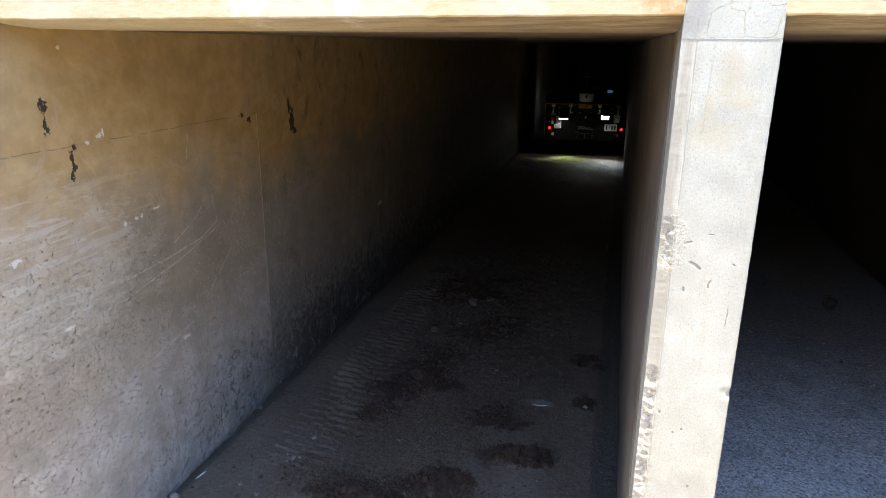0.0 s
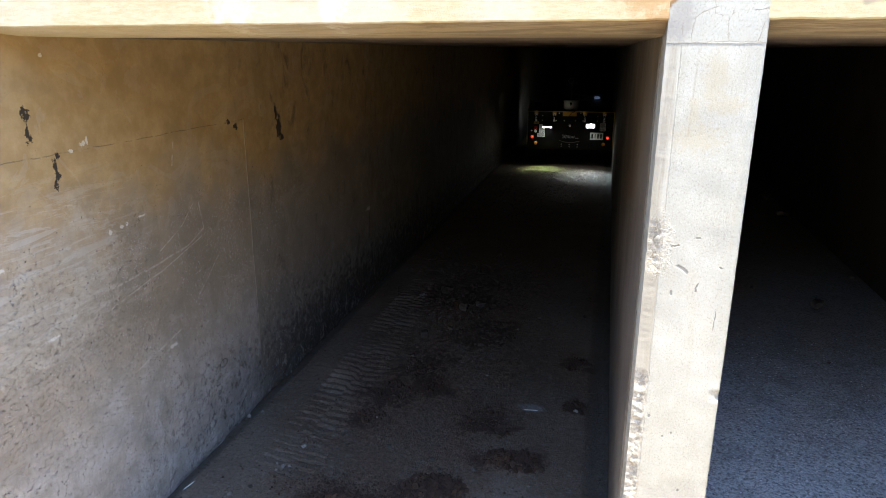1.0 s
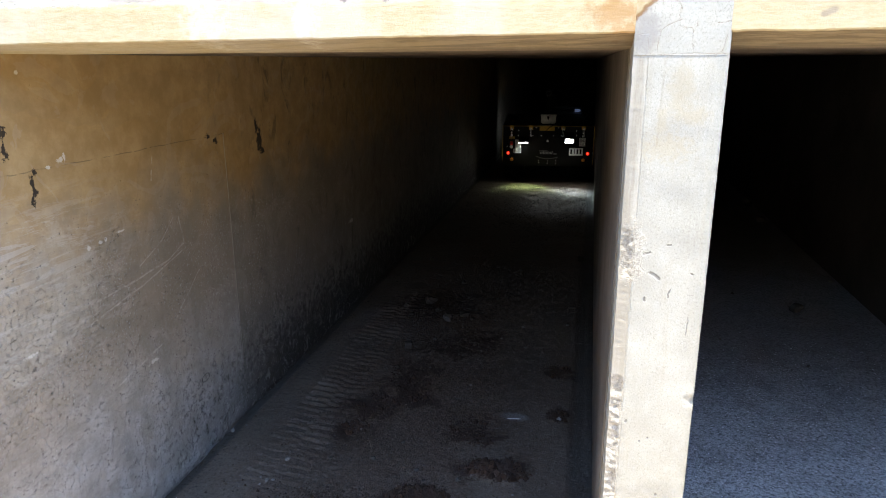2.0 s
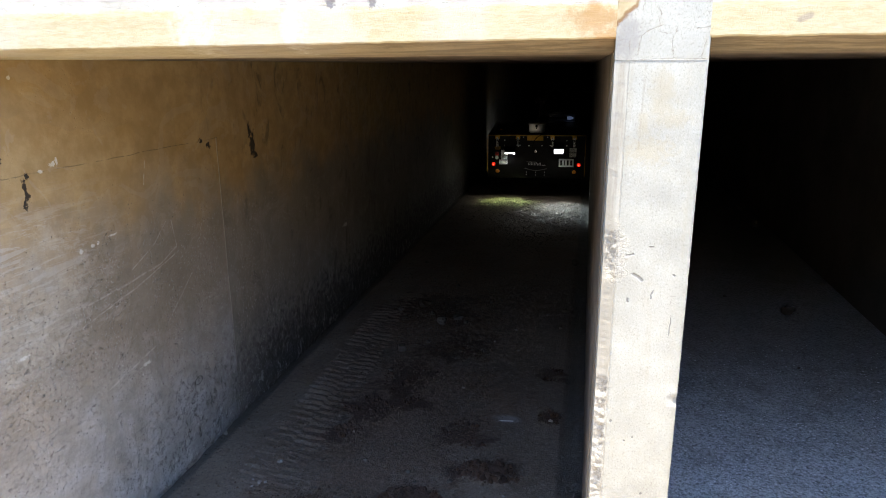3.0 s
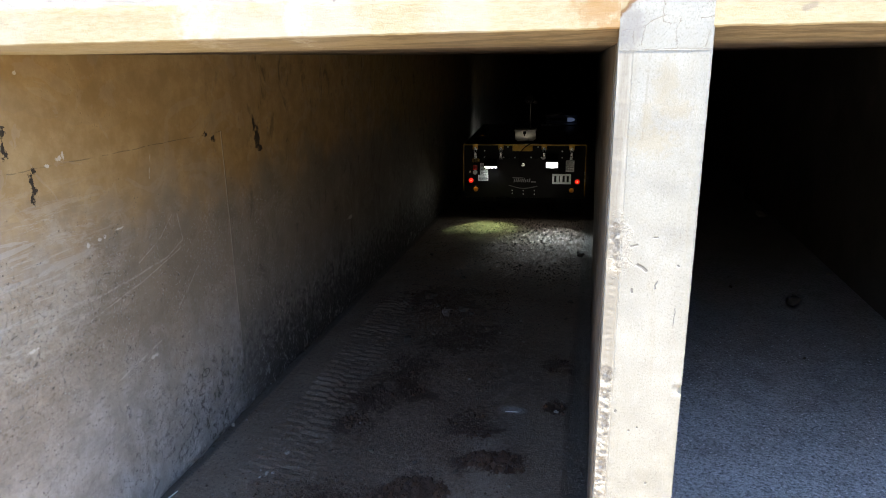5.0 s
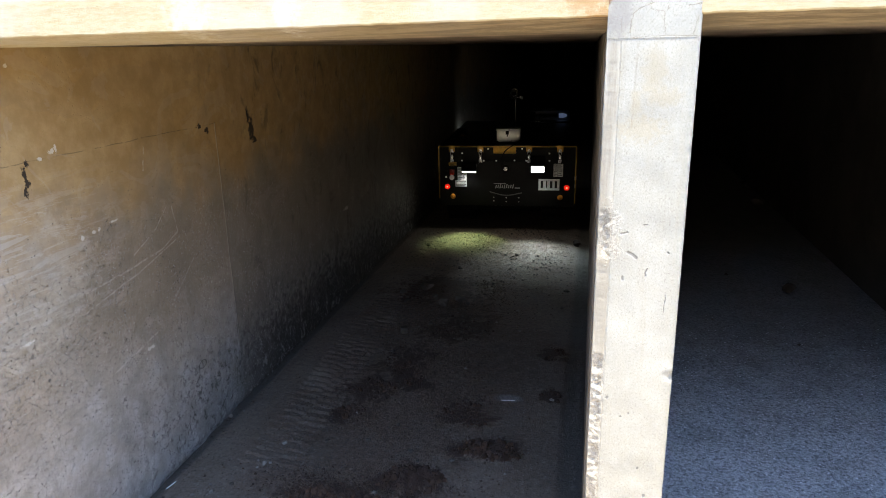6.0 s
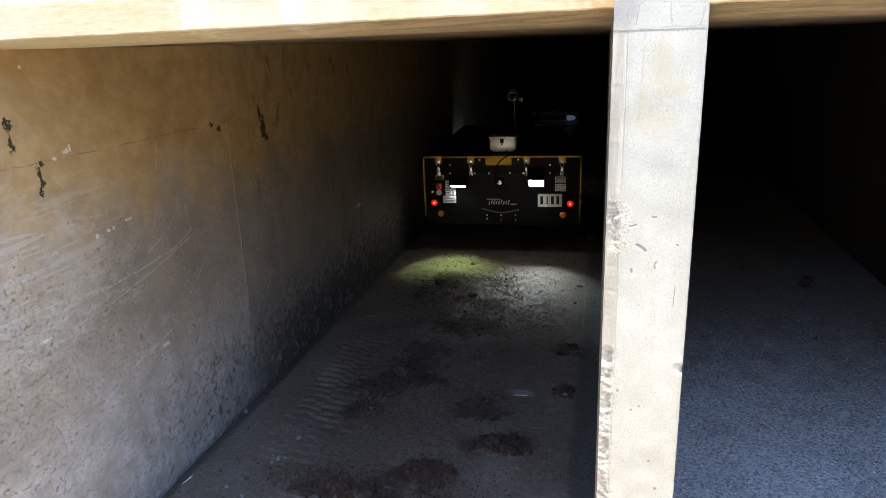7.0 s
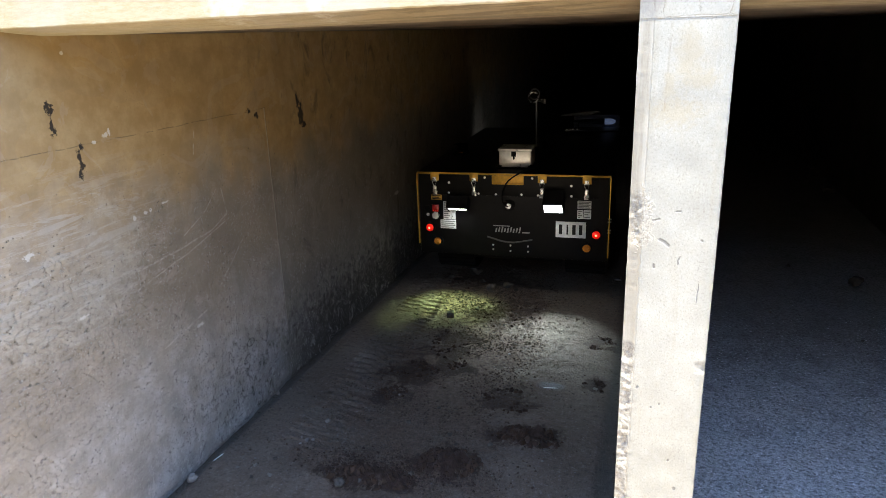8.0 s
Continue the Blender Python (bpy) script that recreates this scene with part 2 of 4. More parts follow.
def concrete_sunny(cap):
    """Pale weathered concrete of the pier: its shaft, or the cracked cap."""
    k = Mat("cap_concrete" if cap else "pier_concrete", 0.92, 0, 0.2)
    x, z = k.x, k.z
    M = lambda a, b: k.math("MULTIPLY", a, b)
    inv = lambda a: k.math("SUBTRACT", 1.0, a)
    big = k.noise(3, 5, 0.6, (1, 1, 0.6))
    mid = k.noise(16, 6, 0.7)
    rag = k.noise(40, 3, 0.7)
    tear = k.noise(75, 4, 0.75)
    streak = k.noise(11, 5, 0.65, (3, 3, 0.2))
    c = k.mix(k.step(big, 0.35, 0.7), (0.258, 0.248, 0.208), (0.308, 0.297, 0.254))
    c = k.mix(M(k.step(mid, 0.45, 0.75), 0.4), c, (0.365, 0.355, 0.31))
    c = k.mix(M(k.step(streak, 0.5, 0.72), 0.35), c, (0.255, 0.228, 0.17))
    # fine sand skin
    spk = k.noise(210, 4, 0.8, (1, 1, 0.8))
    c = k.mix(M(k.step(spk, 0.52, 0.64), 0.28), c, (0.40, 0.39, 0.35))
    c = k.mix(M(k.step(spk, 0.46, 0.37), 0.5), c, (0.165, 0.150, 0.115))
    hole = M(inv(k.step(k.cells(30), 0.05, 0.11)), k.step(k.noise(18, 2), 0.63, 0.68))
    c = k.mix(M(hole, 0.7), c, (0.14, 0.125, 0.105))
    h = k.math("ADD", M(mid, 0.22), M(spk, 0.4))
    h = k.math("SUBTRACT", h, M(hole, 0.8))
    if cap:
        # cracked cap over a cold joint
        wob = M(k.math("SUBTRACT", k.noise(70, 5, 0.75), 0.5), 0.022)
        xc, zc = k.math("ADD", x, wob), k.math("ADD", z, M(wob, 0.8))
        fine = k.any([k.path(xc, zc, ((1.789, 1.812), (1.828, 1.813), (1.867, 1.815), (1.893, 1.816), (1.931, 1.8165), (2.004, 1.814)), 0.0016),
                      k.path(xc, zc, ((1.869, 1.99), (1.869, 1.955), (1.877, 1.930), (1.888, 1.921), (1.884, 1.896), (1.891, 1.873), (1.914, 1.873), (1.922, 1.820)), 0.0015),
                      k.path(xc, zc, ((1.850, 1.99), (1.850, 1.962), (1.846, 1.924)), 0.0013), k.path(xc, zc, ((1.893, 1.891), (1.862, 1.880), (1.846, 1.867), (1.841, 1.831), (1.842, 1.816)), 0.0013),
                      k.path(xc, zc, ((1.925, 1.888), (1.924, 1.873)), 0.0016), k.path(xc, zc, ((1.970, 1.883), (2.0, 1.885)), 0.0018), k.path(xc, zc, ((1.992, 1.86), (1.985, 1.819)), 0.0015),
                      k.path(xc, zc, ((1.799, 1.859), (1.822, 1.861), (1.822, 1.825)), 0.0016), k.path(xc, zc, ((1.867, 1.812), (1.885, 1.79)), 0.0013), k.path(xc, zc, ((1.905, 1.812), (1.918, 1.785)), 0.0012)])
        c = k.mix(M(M(fine, k.step(k.noise(30, 3, 0.6), 0.3, 0.5)), 0.55), c, (0.14, 0.112, 0.08))
        # grey broken corner under the header, with a rusty rim
        patch = k.blob(x, z, 1.815, 1.868, 0.026, 0.05, rag, 1.0, 0.35)
        c = k.mix(M(patch, 0.55), c, (0.20, 0.185, 0.168))
        slant = k.math("SUBTRACT", k.math("SUBTRACT", z, 1.893), M(k.math("SUBTRACT", x, 1.79), 1.0))
        slant = k.math("ADD", slant, M(k.math("SUBTRACT", rag, 0.5), 0.03))
        over = M(k.step(slant, 0.0, 0.003), k.math("LESS_THAN", x, 1.838))
        over = M(over, k.step(z, 1.952, 1.946))
        c = k.mix(over, c, k.mix(k.step(mid, 0.35, 0.7), (0.29, 0.225, 0.12), (0.36, 0.305, 0.205)))
        rim = M(inv(k.step(k.math("ABSOLUTE", k.math("SUBTRACT", slant, 0.003)), 0.002, 0.010)), k.step(x, 1.842, 1.832))
        c = k.mix(M(rim, 0.8), c, (0.15, 0.075, 0.026))
        h = k.math("SUBTRACT", h, M(fine, 0.4))
    else:
        # bare form lines down the face
        c = k.mix(M(M(k.path(x, z, ((1.862, 1.80), (1.857, 1.60)), 0.004), k.step(rag, 0.4, 0.55)), 0.4), c, (0.20, 0.175, 0.13))
        # rubbed, brownish scuffs below the cap
        scuff = k.any([k.blob(x, z, 1.905, 1.735, 0.028, 0.055, rag, 1.4, 0.7), k.blob(x, z, 1.865, 1.66, 0.012, 0.04, rag, 1.4, 0.6), k.blob(x, z, 1.93, 1.675, 0.035, 0.02, tear, 2.0, 0.6), k.blob(x, z, 1.88, 1.60, 0.05, 0.03, tear, 2.4, 0.6)])
        c = k.mix(M(scuff, 0.4), c, (0.27, 0.225, 0.14))
        # lost flakes
        warp = M(k.math("SUBTRACT", rag, 0.5), 0.010)
        xw, zw = k.math("ADD", x, warp), k.math("SUBTRACT", z, warp)
        lost = k.any([k.path(xw, zw, ((1.868, 1.281), (1.878, 1.277), (1.889, 1.267)), 0.0062), k.path(xw, zw, ((1.855, 1.216), (1.857, 1.207)), 0.0042),
                      k.path(xw, zw, ((1.918, 1.240), (1.913, 1.228), (1.914, 1.220)), 0.0034), k.path(xw, zw, ((1.964, 1.287), (1.967, 1.284)), 0.004),
                      k.path(xw, zw, ((1.848, 1.331), (1.862, 1.336)), 0.004), k.path(xw, zw, ((1.902, 1.357), (1.910, 1.359)), 0.003),
                      k.path(xw, zw, ((1.967, 1.17), (1.966, 1.12)), 0.0014), k.blob(x, z, 1.834, 0.858, 0.004, 0.005, tear, 1.0), k.blob(x, z, 1.873, 0.802, 0.0028, 0.003, tear, 0.8),
                      k.blob(x, z, 1.894, 0.814, 0.0028, 0.003, tear, 0.8), k.blob(x, z, 1.928, 0.641, 0.0035, 0.004, tear, 0.8), k.blob(x, z, 1.950, 0.552, 0.0045, 0.006, tear, 0.8)])
        c = k.mix(M(lost, 0.85), c, (0.135, 0.128, 0.118))
        # tan worn corner strip: weaker light and a thin crease shadow painted in
        edge_x = k.math("ADD", x, M(k.math("SUBTRACT", rag, 0.5), 0.006))
        below = k.step(z, 1.815, 1.805)
        strip = M(k.step(edge_x, 1.823, 1.820), below)
        c = k.mix(M(strip, 0.6), c, k.mix(k.step(streak, 0.4, 0.6), (0.225, 0.195, 0.145), (0.33, 0.31, 0.26)))
        crease_shade = M(inv(k.step(k.math("ABSOLUTE", k.math("SUBTRACT", edge_x, 1.8225)), 0.0006, 0.0022)), M(below, k.step(k.noise(9, 3, 0.6), 0.36, 0.48)))
        c = k.mix(M(crease_shade, 0.28), c, (0.17, 0.15, 0.115))
        # bared aggregate
        stone = k.mix(k.step(k.noise(120, 4, 0.8), 0.40, 0.56), (0.15, 0.13, 0.10), (0.36, 0.335, 0.28))
        bare = k.any([k.blob(x, z, 1.818, 1.335, 0.024, 0.062, tear, 2.0, 0.3), k.blob(x, z, 1.828, 1.285, 0.022, 0.016, tear, 1.6, 0.3), M(k.step(edge_x, 1.826, 1.818), k.step(k.math("ADD", z, M(k.math("SUBTRACT", big, 0.5), 0.12)), 1.0, 0.97))])
        c = k.mix(M(bare, 0.5), c, stone)
        h = k.math("SUBTRACT", h, k.math("ADD", M(lost, 0.9), M(crease_shade, 0.5)))
        h = k.math("ADD", h, M(bare, M(k.noise(110, 4, 0.8), 1.6)))
    k.bump(h, 0.0018, 0.8)
    return k.done(c)


def concrete_header():
    """Header: a yellow-stained lower band with board grain, whiter above."""
    k = Mat("header_concrete", 0.92, 0, 0.2)
    z = k.z
    grain = k.noise(42, 7, 0.85, (0.5, 1, 2.6))
    mid = k.noise(12, 5, 0.65)
    big = k.noise(2.6, 4, 0.6, (1, 1, 0.6))
    c = k.mix(k.step(grain, 0.35, 0.65), (0.315, 0.258, 0.148), (0.385, 0.332, 0.216))
    c = k.mix(k.math("MULTIPLY", k.step(big, 0.5, 0.62), 0.5), c, (0.37, 0.34, 0.28))
    rust = k.math("MULTIPLY", k.step(k.noise(3.2, 4, 0.7), 0.52, 0.66), k.step(z, 1.87, 1.95))
    c = k.mix(k.math("MULTIPLY", rust, 0.32), c, (0.31, 0.20, 0.08))
    topw = k.step(k.math("ADD", z, k.math("MULTIPLY", k.math("SUBTRACT", mid, 0.5), 0.03)), 1.938, 1.946)
    pale = k.mix(k.step(mid, 0.35, 0.7), (0.27, 0.252, 0.212), (0.335, 0.318, 0.278))
    c = k.mix(topw, c, pale)
    rag = k.noise(40, 3, 0.7)
    tar = k.any([k.blob(k.x, z, 1.10, 1.962, 0.010, 0.02, rag, 1.2), k.blob(k.x, z, 1.205, 1.97, 0.011, 0.025, rag, 1.2),
                 ])
    c = k.mix(k.math("MULTIPLY", tar, 0.85), c, (0.10, 0.09, 0.09))
    cor = k.any([k.blob(k.x, z, 1.775, 1.865, 0.05, 0.02, rag, 1.4, 0.5), k.blob(k.x, z, 1.74, 1.91, 0.06, 0.03, rag, 1.4, 0.6)])
    c = k.mix(k.math("MULTIPLY", cor, 0.6), c, (0.27, 0.13, 0.035))
    # the underside's shade put into the colour, browner towards the pier
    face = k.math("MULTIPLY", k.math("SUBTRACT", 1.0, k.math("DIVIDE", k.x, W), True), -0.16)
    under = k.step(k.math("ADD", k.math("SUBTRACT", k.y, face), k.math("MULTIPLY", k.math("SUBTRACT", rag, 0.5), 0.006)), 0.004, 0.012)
    under_shade = k.math("ADD", 0.15, k.math("MULTIPLY", k.step(k.x, 0.2, 1.5), 0.70))
    c = k.mix(k.math("MULTIPLY", under, under_shade), c, k.mix(k.step(k.noise(14, 5, 0.7, (0.3, 3, 1)), 0.4, 0.6), (0.075, 0.053, 0.031), (0.16, 0.12, 0.073)))
    # old crack and a knocked-out spot over the neighbouring mouth
    xw = k.math("ADD", k.x, k.math("MULTIPLY", k.math("SUBTRACT", mid, 0.5), 0.02))
    c = k.mix(k.math("MULTIPLY", k.path(xw, z, ((2.185, 1.898), (2.205, 1.906)), 0.011), 0.6), c, (0.17, 0.14, 0.115))
    # pale dribble, blown skin and pale flecks along the top of the band
    c = k.mix(k.math("MULTIPLY", k.any([k.blob(k.x, z, 0.28, 1.953, 0.03, 0.012, rag, 1.6), k.blob(k.x, z, 0.74, 1.90, 0.05, 0.05, rag, 1.4, 0.6), k.blob(k.x, z, 1.0, 1.90, 0.03, 0.05, rag, 1.4, 0.6)]), 0.5), c, (0.42, 0.40, 0.35))
    board = k.noise(60, 6, 0.85, (0.25, 1, 4))
    c = k.mix(k.math("MULTIPLY", k.math("MULTIPLY", k.step(board, 0.45, 0.36), k.math("SUBTRACT", 1.0, topw)), 0.25), c, (0.25, 0.185, 0.095))
    pits = k.math("MULTIPLY", k.step(k.noise(130, 4, 0.8, (0.5, 1, 1)), 0.44, 0.36), topw)
    c = k.mix(k.math("MULTIPLY", pits, 0.4), c, (0.19, 0.17, 0.145))
    h = k.math("ADD", k.math("MULTIPLY", grain, 0.8), k.math("MULTIPLY", mid, 0.5))
    h = k.math("ADD", h, k.math("MULTIPLY", k.noise(160, 3), 0.3))
    h = k.math("SUBTRACT", h, k.math("ADD", pits, k.math("MULTIPLY", k.step(board, 0.45, 0.36), 0.2)))
    k.bump(h, 0.0016, 0.8)
    return k.done(c)


def concrete_dull(name, dark, light):
    k = Mat(name, 0.9, 0, 0.25)
    mid = k.noise(7, 6, 0.65)
    c = k.mix(k.step(k.noise(1.5, 5, 0.6), 0.35, 0.65), dark, light)
    c = k.mix(k.math("MULTIPLY", k.step(mid, 0.5, 0.75), 0.3), c, tuple(v * 1.35 for v in light))
    hole = k.math("SUBTRACT", 1.0, k.step(k.cells(22), 0.05, 0.13))
    c = k.mix(k.math("MULTIPLY", hole, 0.6), c, (0.04, 0.035, 0.03))
    k.bump(k.math("ADD", mid, k.math("MULTIPLY", k.noise(60, 4), 0.4)), 0.006, 0.8)
    return k.done(c)


DAMP = ((1.354, 0.951, 0.15, 0.0791), (1.062, 0.686, 0.13, 0.093), (0.750, 0.498, 0.20, 0.0651), (0.580, 1.174, 0.10, 0.093),
        (0.620, 1.388, 0.14, 0.149), (0.801, 1.545, 0.16, 0.093), (0.741, 1.807, 0.14, 0.205), (1.203, 1.259, 0.12, 0.112),
        (1.607, 2.039, 0.08, 0.093), (1.606, 1.505, 0.05, 0.0651), (0.953, 2.343, 0.22, 0.233), (0.662, 3.021, 0.3, 0.279))


def floor_mud():
    k = Mat("dried_mud", 0.8, 0, 0.35)
    x, y = k.x, k.y
    big = k.noise(1.8, 5, 0.6)
    mid = k.noise(10, 6, 0.7)
    fine = k.noise(90, 4, 0.65)
    rag = k.noise(6, 7, 0.8, None, 0.4)
    c = k.mix(k.step(big, 0.35, 0.65), (0.094, 0.069, 0.049), (0.138, 0.106, 0.079))
    c = k.mix(k.math("MULTIPLY", k.step(mid, 0.4, 0.75), 0.5), c, (0.142, 0.112, 0.086))
    c = k.mix(k.math("MULTIPLY", k.step(fine, 0.58, 0.7), 0.5), c, (0.25, 0.235, 0.22))
    c = k.mix(k.math("MULTIPLY", k.step(fine, 0.42, 0.32), 0.6), c, (0.04, 0.035, 0.03))
    # soil patches; the last, long blob paints in the inner floor's shade
    soil = k.any([k.blob(x, y, 0.85, 1.35, 0.38, 1.0, rag, 2.5, 0.5), k.blob(x, y, 0.8, 2.7, 0.4, 0.6, rag, 2.5, 0.5), k.blob(x, y, 0.85, 0.55, 0.4, 0.14, rag, 2.0, 0.4), k.blob(x, y, 0.9, 7.2, 0.75, 4.0, rag, 1.5, 0.4)])
    crumb = k.noise(38, 7, 0.85)
    c = k.mix(k.math("MULTIPLY", k.step(crumb, 0.5, 0.36), 0.65), c, (0.030, 0.025, 0.021))
    c = k.mix(k.math("MULTIPLY", k.step(crumb, 0.55, 0.64), 0.55), c, (0.20, 0.17, 0.142))
    c = k.mix(k.math("MULTIPLY", soil, 0.42), c, k.mix(k.step(crumb, 0.4, 0.6), (0.055, 0.025, 0.013), (0.165, 0.100, 0.062)))
    damp = k.any([k.blob(x, y, a, b, ra, rb, rag, 3.2, 0.25) for a, b, ra, rb in DAMP])
    c = k.mix(k.math("MULTIPLY", damp, 0.85), c, (0.030, 0.0115, 0.005))
    pale = k.blob(x, y, 1.39, 1.46, 0.06, 0.035, rag, 0.9, 0.5)
    c = k.mix(k.math("MULTIPLY", pale, 0.5), c, (0.26, 0.26, 0.28))
    # darker strips where the floor meets either wall
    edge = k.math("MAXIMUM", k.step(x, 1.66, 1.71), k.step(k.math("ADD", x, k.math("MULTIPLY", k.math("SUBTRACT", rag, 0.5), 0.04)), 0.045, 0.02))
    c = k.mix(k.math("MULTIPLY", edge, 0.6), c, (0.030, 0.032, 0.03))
    h = k.math("ADD", k.math("MULTIPLY", crumb, k.math("ADD", 0.5, k.math("MULTIPLY", soil, 1.2))), k.math("MULTIPLY", fine, 0.5))
    k.bump(h, 0.016, 1.0)
    return k.done(c, k.math("SUBTRACT", 0.85, k.math("MULTIPLY", damp, 0.1)))


def floor_grit():
    k = Mat("grey_grit", 0.7, 0, 0.4)
    fine = k.noise(85, 5, 0.75)
    lump = k.noise(58, 5, 0.75)
    mid = k.noise(5, 5, 0.65)
    c = k.mix(k.step(fine, 0.38, 0.62), (0.23, 0.23, 0.23), (0.54, 0.54, 0.54))
    c = k.mix(k.math("MULTIPLY", k.step(lump, 0.50, 0.60), 0.7), c, (0.56, 0.56, 0.57))
    c = k.mix(k.math("MULTIPLY", k.step(lump, 0.46, 0.38), 0.75), c, (0.075, 0.075, 0.076))
    c = k.mix(k.math("MULTIPLY", k.step(mid, 0.45, 0.7), 0.3), c, (0.10, 0.095, 0.09))
    # the grit darkens farther in: the light's falloff put into the colour
    falloff = k.step(k.math("ADD", k.y, k.math("MULTIPLY", k.math("SUBTRACT", mid, 0.5), 1.4)), 1.2, 2.8)
    c = k.mix(k.math("MULTIPLY", falloff, 0.6), c, k.mix(k.step(fine, 0.4, 0.6), (0.060, 0.050, 0.041), (0.105, 0.090, 0.076)))
    k.bump(k.math("ADD", lump, fine), 0.008, 0.9)
    return k.done(c)


def sandy_ground():
    k = Mat("dark_ground", 0.95, 0, 0.15)
    # kept dark so the unseen bank sends little light into the culvert
    c = k.mix(k.step(k.noise(0.8, 6, 0.65), 0.35, 0.65), (0.075, 0.062, 0.042), (0.11, 0.09, 0.062))
    c = k.mix(k.math("MULTIPLY", k.step(k.noise(35, 4), 0.5, 0.7), 0.4), c, (0.05, 0.05, 0.03))
    k.bump(k.noise(25, 6, 0.7), 0.02, 0.8)
    return k.done(c)


def stone_mat(name, a, b, rough=0.85):
    k = Mat(name, rough, 0, 0.3)
    info = k.t.nodes.new("ShaderNodeObjectInfo").outputs["Random"]
    isl = k.t.nodes.new("ShaderNodeNewGeometry").outputs["Random Per Island"]
    r = k.math("FRACT", k.math("ADD", info, isl))
    c = k.mix(r, a, b)
    c = k.mix(k.math("MULTIPLY", k.step(k.noise(60, 5, 0.7), 0.4, 0.7), 0.5), c, tuple(v * 0.5 for v in a))
    k.bump(k.noise(120, 4), 0.003, 0.7)
    return k.done(c)


WALL = concrete_wall()
PIER = concrete_sunny(False)
CAP = concrete_sunny(True)
HEADER = concrete_header()
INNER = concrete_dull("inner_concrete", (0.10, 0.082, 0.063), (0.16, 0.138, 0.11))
# darker copy of the inner concrete, with the far cell's shade in its colour
SHADED = concrete_dull("shaded_cell_concrete", (0.045, 0.038, 0.03), (0.075, 0.064, 0.052))
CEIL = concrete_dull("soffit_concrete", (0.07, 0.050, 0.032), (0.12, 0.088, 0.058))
MUD = floor_mud()
GRIT = floor_grit()
SAND = sandy_ground()
STONE = stone_mat("rubble", (0.045, 0.037, 0.030), (0.11, 0.094, 0.08))
CLOD = stone_mat("damp_clods", (0.020, 0.009, 0.0045), (0.050, 0.026, 0.014))
CHIP = stone_mat("grit_chips", (0.10, 0.10, 0.102), (0.72, 0.72, 0.73), 0.55)

BLACK = plain("black_powder_coat", (0.0065, 0.006, 0.0058), 0.48, 0, 0.18, 0.2, 25)
DARK = plain("black_rubber", (0.006, 0.006, 0.006), 0.85, 0, 0.2, 0.3, 30)
YELLOW = plain("yellow_paint", (0.66, 0.37, 0.04), 0.38, 0.3, 0.5, 0.2, 30)
CHROME = plain("bright_steel", (0.70, 0.70, 0.68), 0.28, 1.0, 0.5, 0.1, 60)
BOLT = plain("zinc_bolt", (0.78, 0.78, 0.76), 0.38, 0.85, 0.5, 0.15, 80)
CASE = plain("pale_case", (0.86, 0.84, 0.78), 0.3, 0.35, 0.5, 0.15, 12)
PAPER = plain("white_label", (0.84, 0.84, 0.82), 0.35, 0.0, 0.4, 0.1, 50)
GREYINK = plain("grey_print", (0.25, 0.25, 0.24), 0.5, 0, 0.3, 0.1, 50)
INK = plain("black_print", (0.012, 0.012, 0.012), 0.5, 0, 0.3, 0.1, 50)
SILVER = plain("silver_lettering", (0.45, 0.45, 0.45), 0.4, 0.3, 0.5, 0.1, 50)
AMBER = plain("amber_plastic", (0.62, 0.22, 0.02), 0.25, 0, 0.6, 0.15, 60)
REDP = plain("red_plastic", (0.45, 0.02, 0.015), 0.25, 0, 0.6, 0.15, 60)
# faint emission added to make the console's end piece show up
BLUE = glow("pale_blue_glow", (0.42, 0.56, 0.95), 0.016)
SLATE = plain("blue_grey_cover", (0.05, 0.062, 0.095), 0.5, 0, 0.4, 0.3, 15)
TARP = plain("grey_cloth", (0.20, 0.20, 0.20), 0.85, 0, 0.2, 0.4, 25)
RED_GLOW = glow("red_lamp_glow", (1.0, 0.015, 0.004), 0.06)
RED_CORE = glow("red_lamp_core", (1.0, 0.10, 0.05), 1.0)
LEFT_LED = glow("green_white_led", (0.66, 1.0, 0.44), 2400.0)
RIGHT_LED = glow("cool_white_led", (0.74, 0.93, 1.0), 1350.0)
LENS = lens_glow("lit_lens", (0.95, 1.0, 0.97), 2.0)
BEACON_GLOW = glow("amber_flash", (1.0, 0.32, 0.025), 85.0)
DULL = plain("dull_steel", (0.16, 0.16, 0.155), 0.45, 0.8, 0.4, 0.2, 60)
FRONT_LED = glow("cool_front_led", (0.80, 0.90, 1.0), 2.8)


def bounce_concrete():
    k = Mat("bounce_concrete", 0.93, 0, 0.2)
    mid = k.noise(8, 6, 0.65)
    c = k.mix(k.step(k.noise(1.2, 5, 0.6), 0.35, 0.65), (0.33, 0.262, 0.182), (0.41, 0.335, 0.245))
    c = k.mix(k.math("MULTIPLY", k.step(mid, 0.45, 0.7), 0.4), c, (0.29, 0.228, 0.155))
    k.bump(k.math("ADD", mid, k.math("MULTIPLY", k.noise(60, 4), 0.4)), 0.006, 0.8)
    return k.done(c)


BOUNCE = bounce_concrete()
SOOT = plain("soot_black", (0.0008, 0.0008, 0.0008), 1.0, 0, 0.0, 0.1, 30)


# ---- mesh helpers ----
def finish(name, bm, material, parent=None, label="", smooth=40):
    me = bpy.data.meshes.new(name)
    bm.normal_update()
    bm.to_mesh(me)
    bm.free()
    me.materials.append(material)
    if smooth:
        me.shade_smooth()
        me.set_sharp_from_angle(angle=radians(smooth))
    ob = new(name, me)
    if parent:
        ob.parent = parent
    if label:
        tagged(ob, label)
    return ob


def part(name, bm, material, parent, label="", smooth=40):
    return finish(name, bm, material, parent, label, smooth)


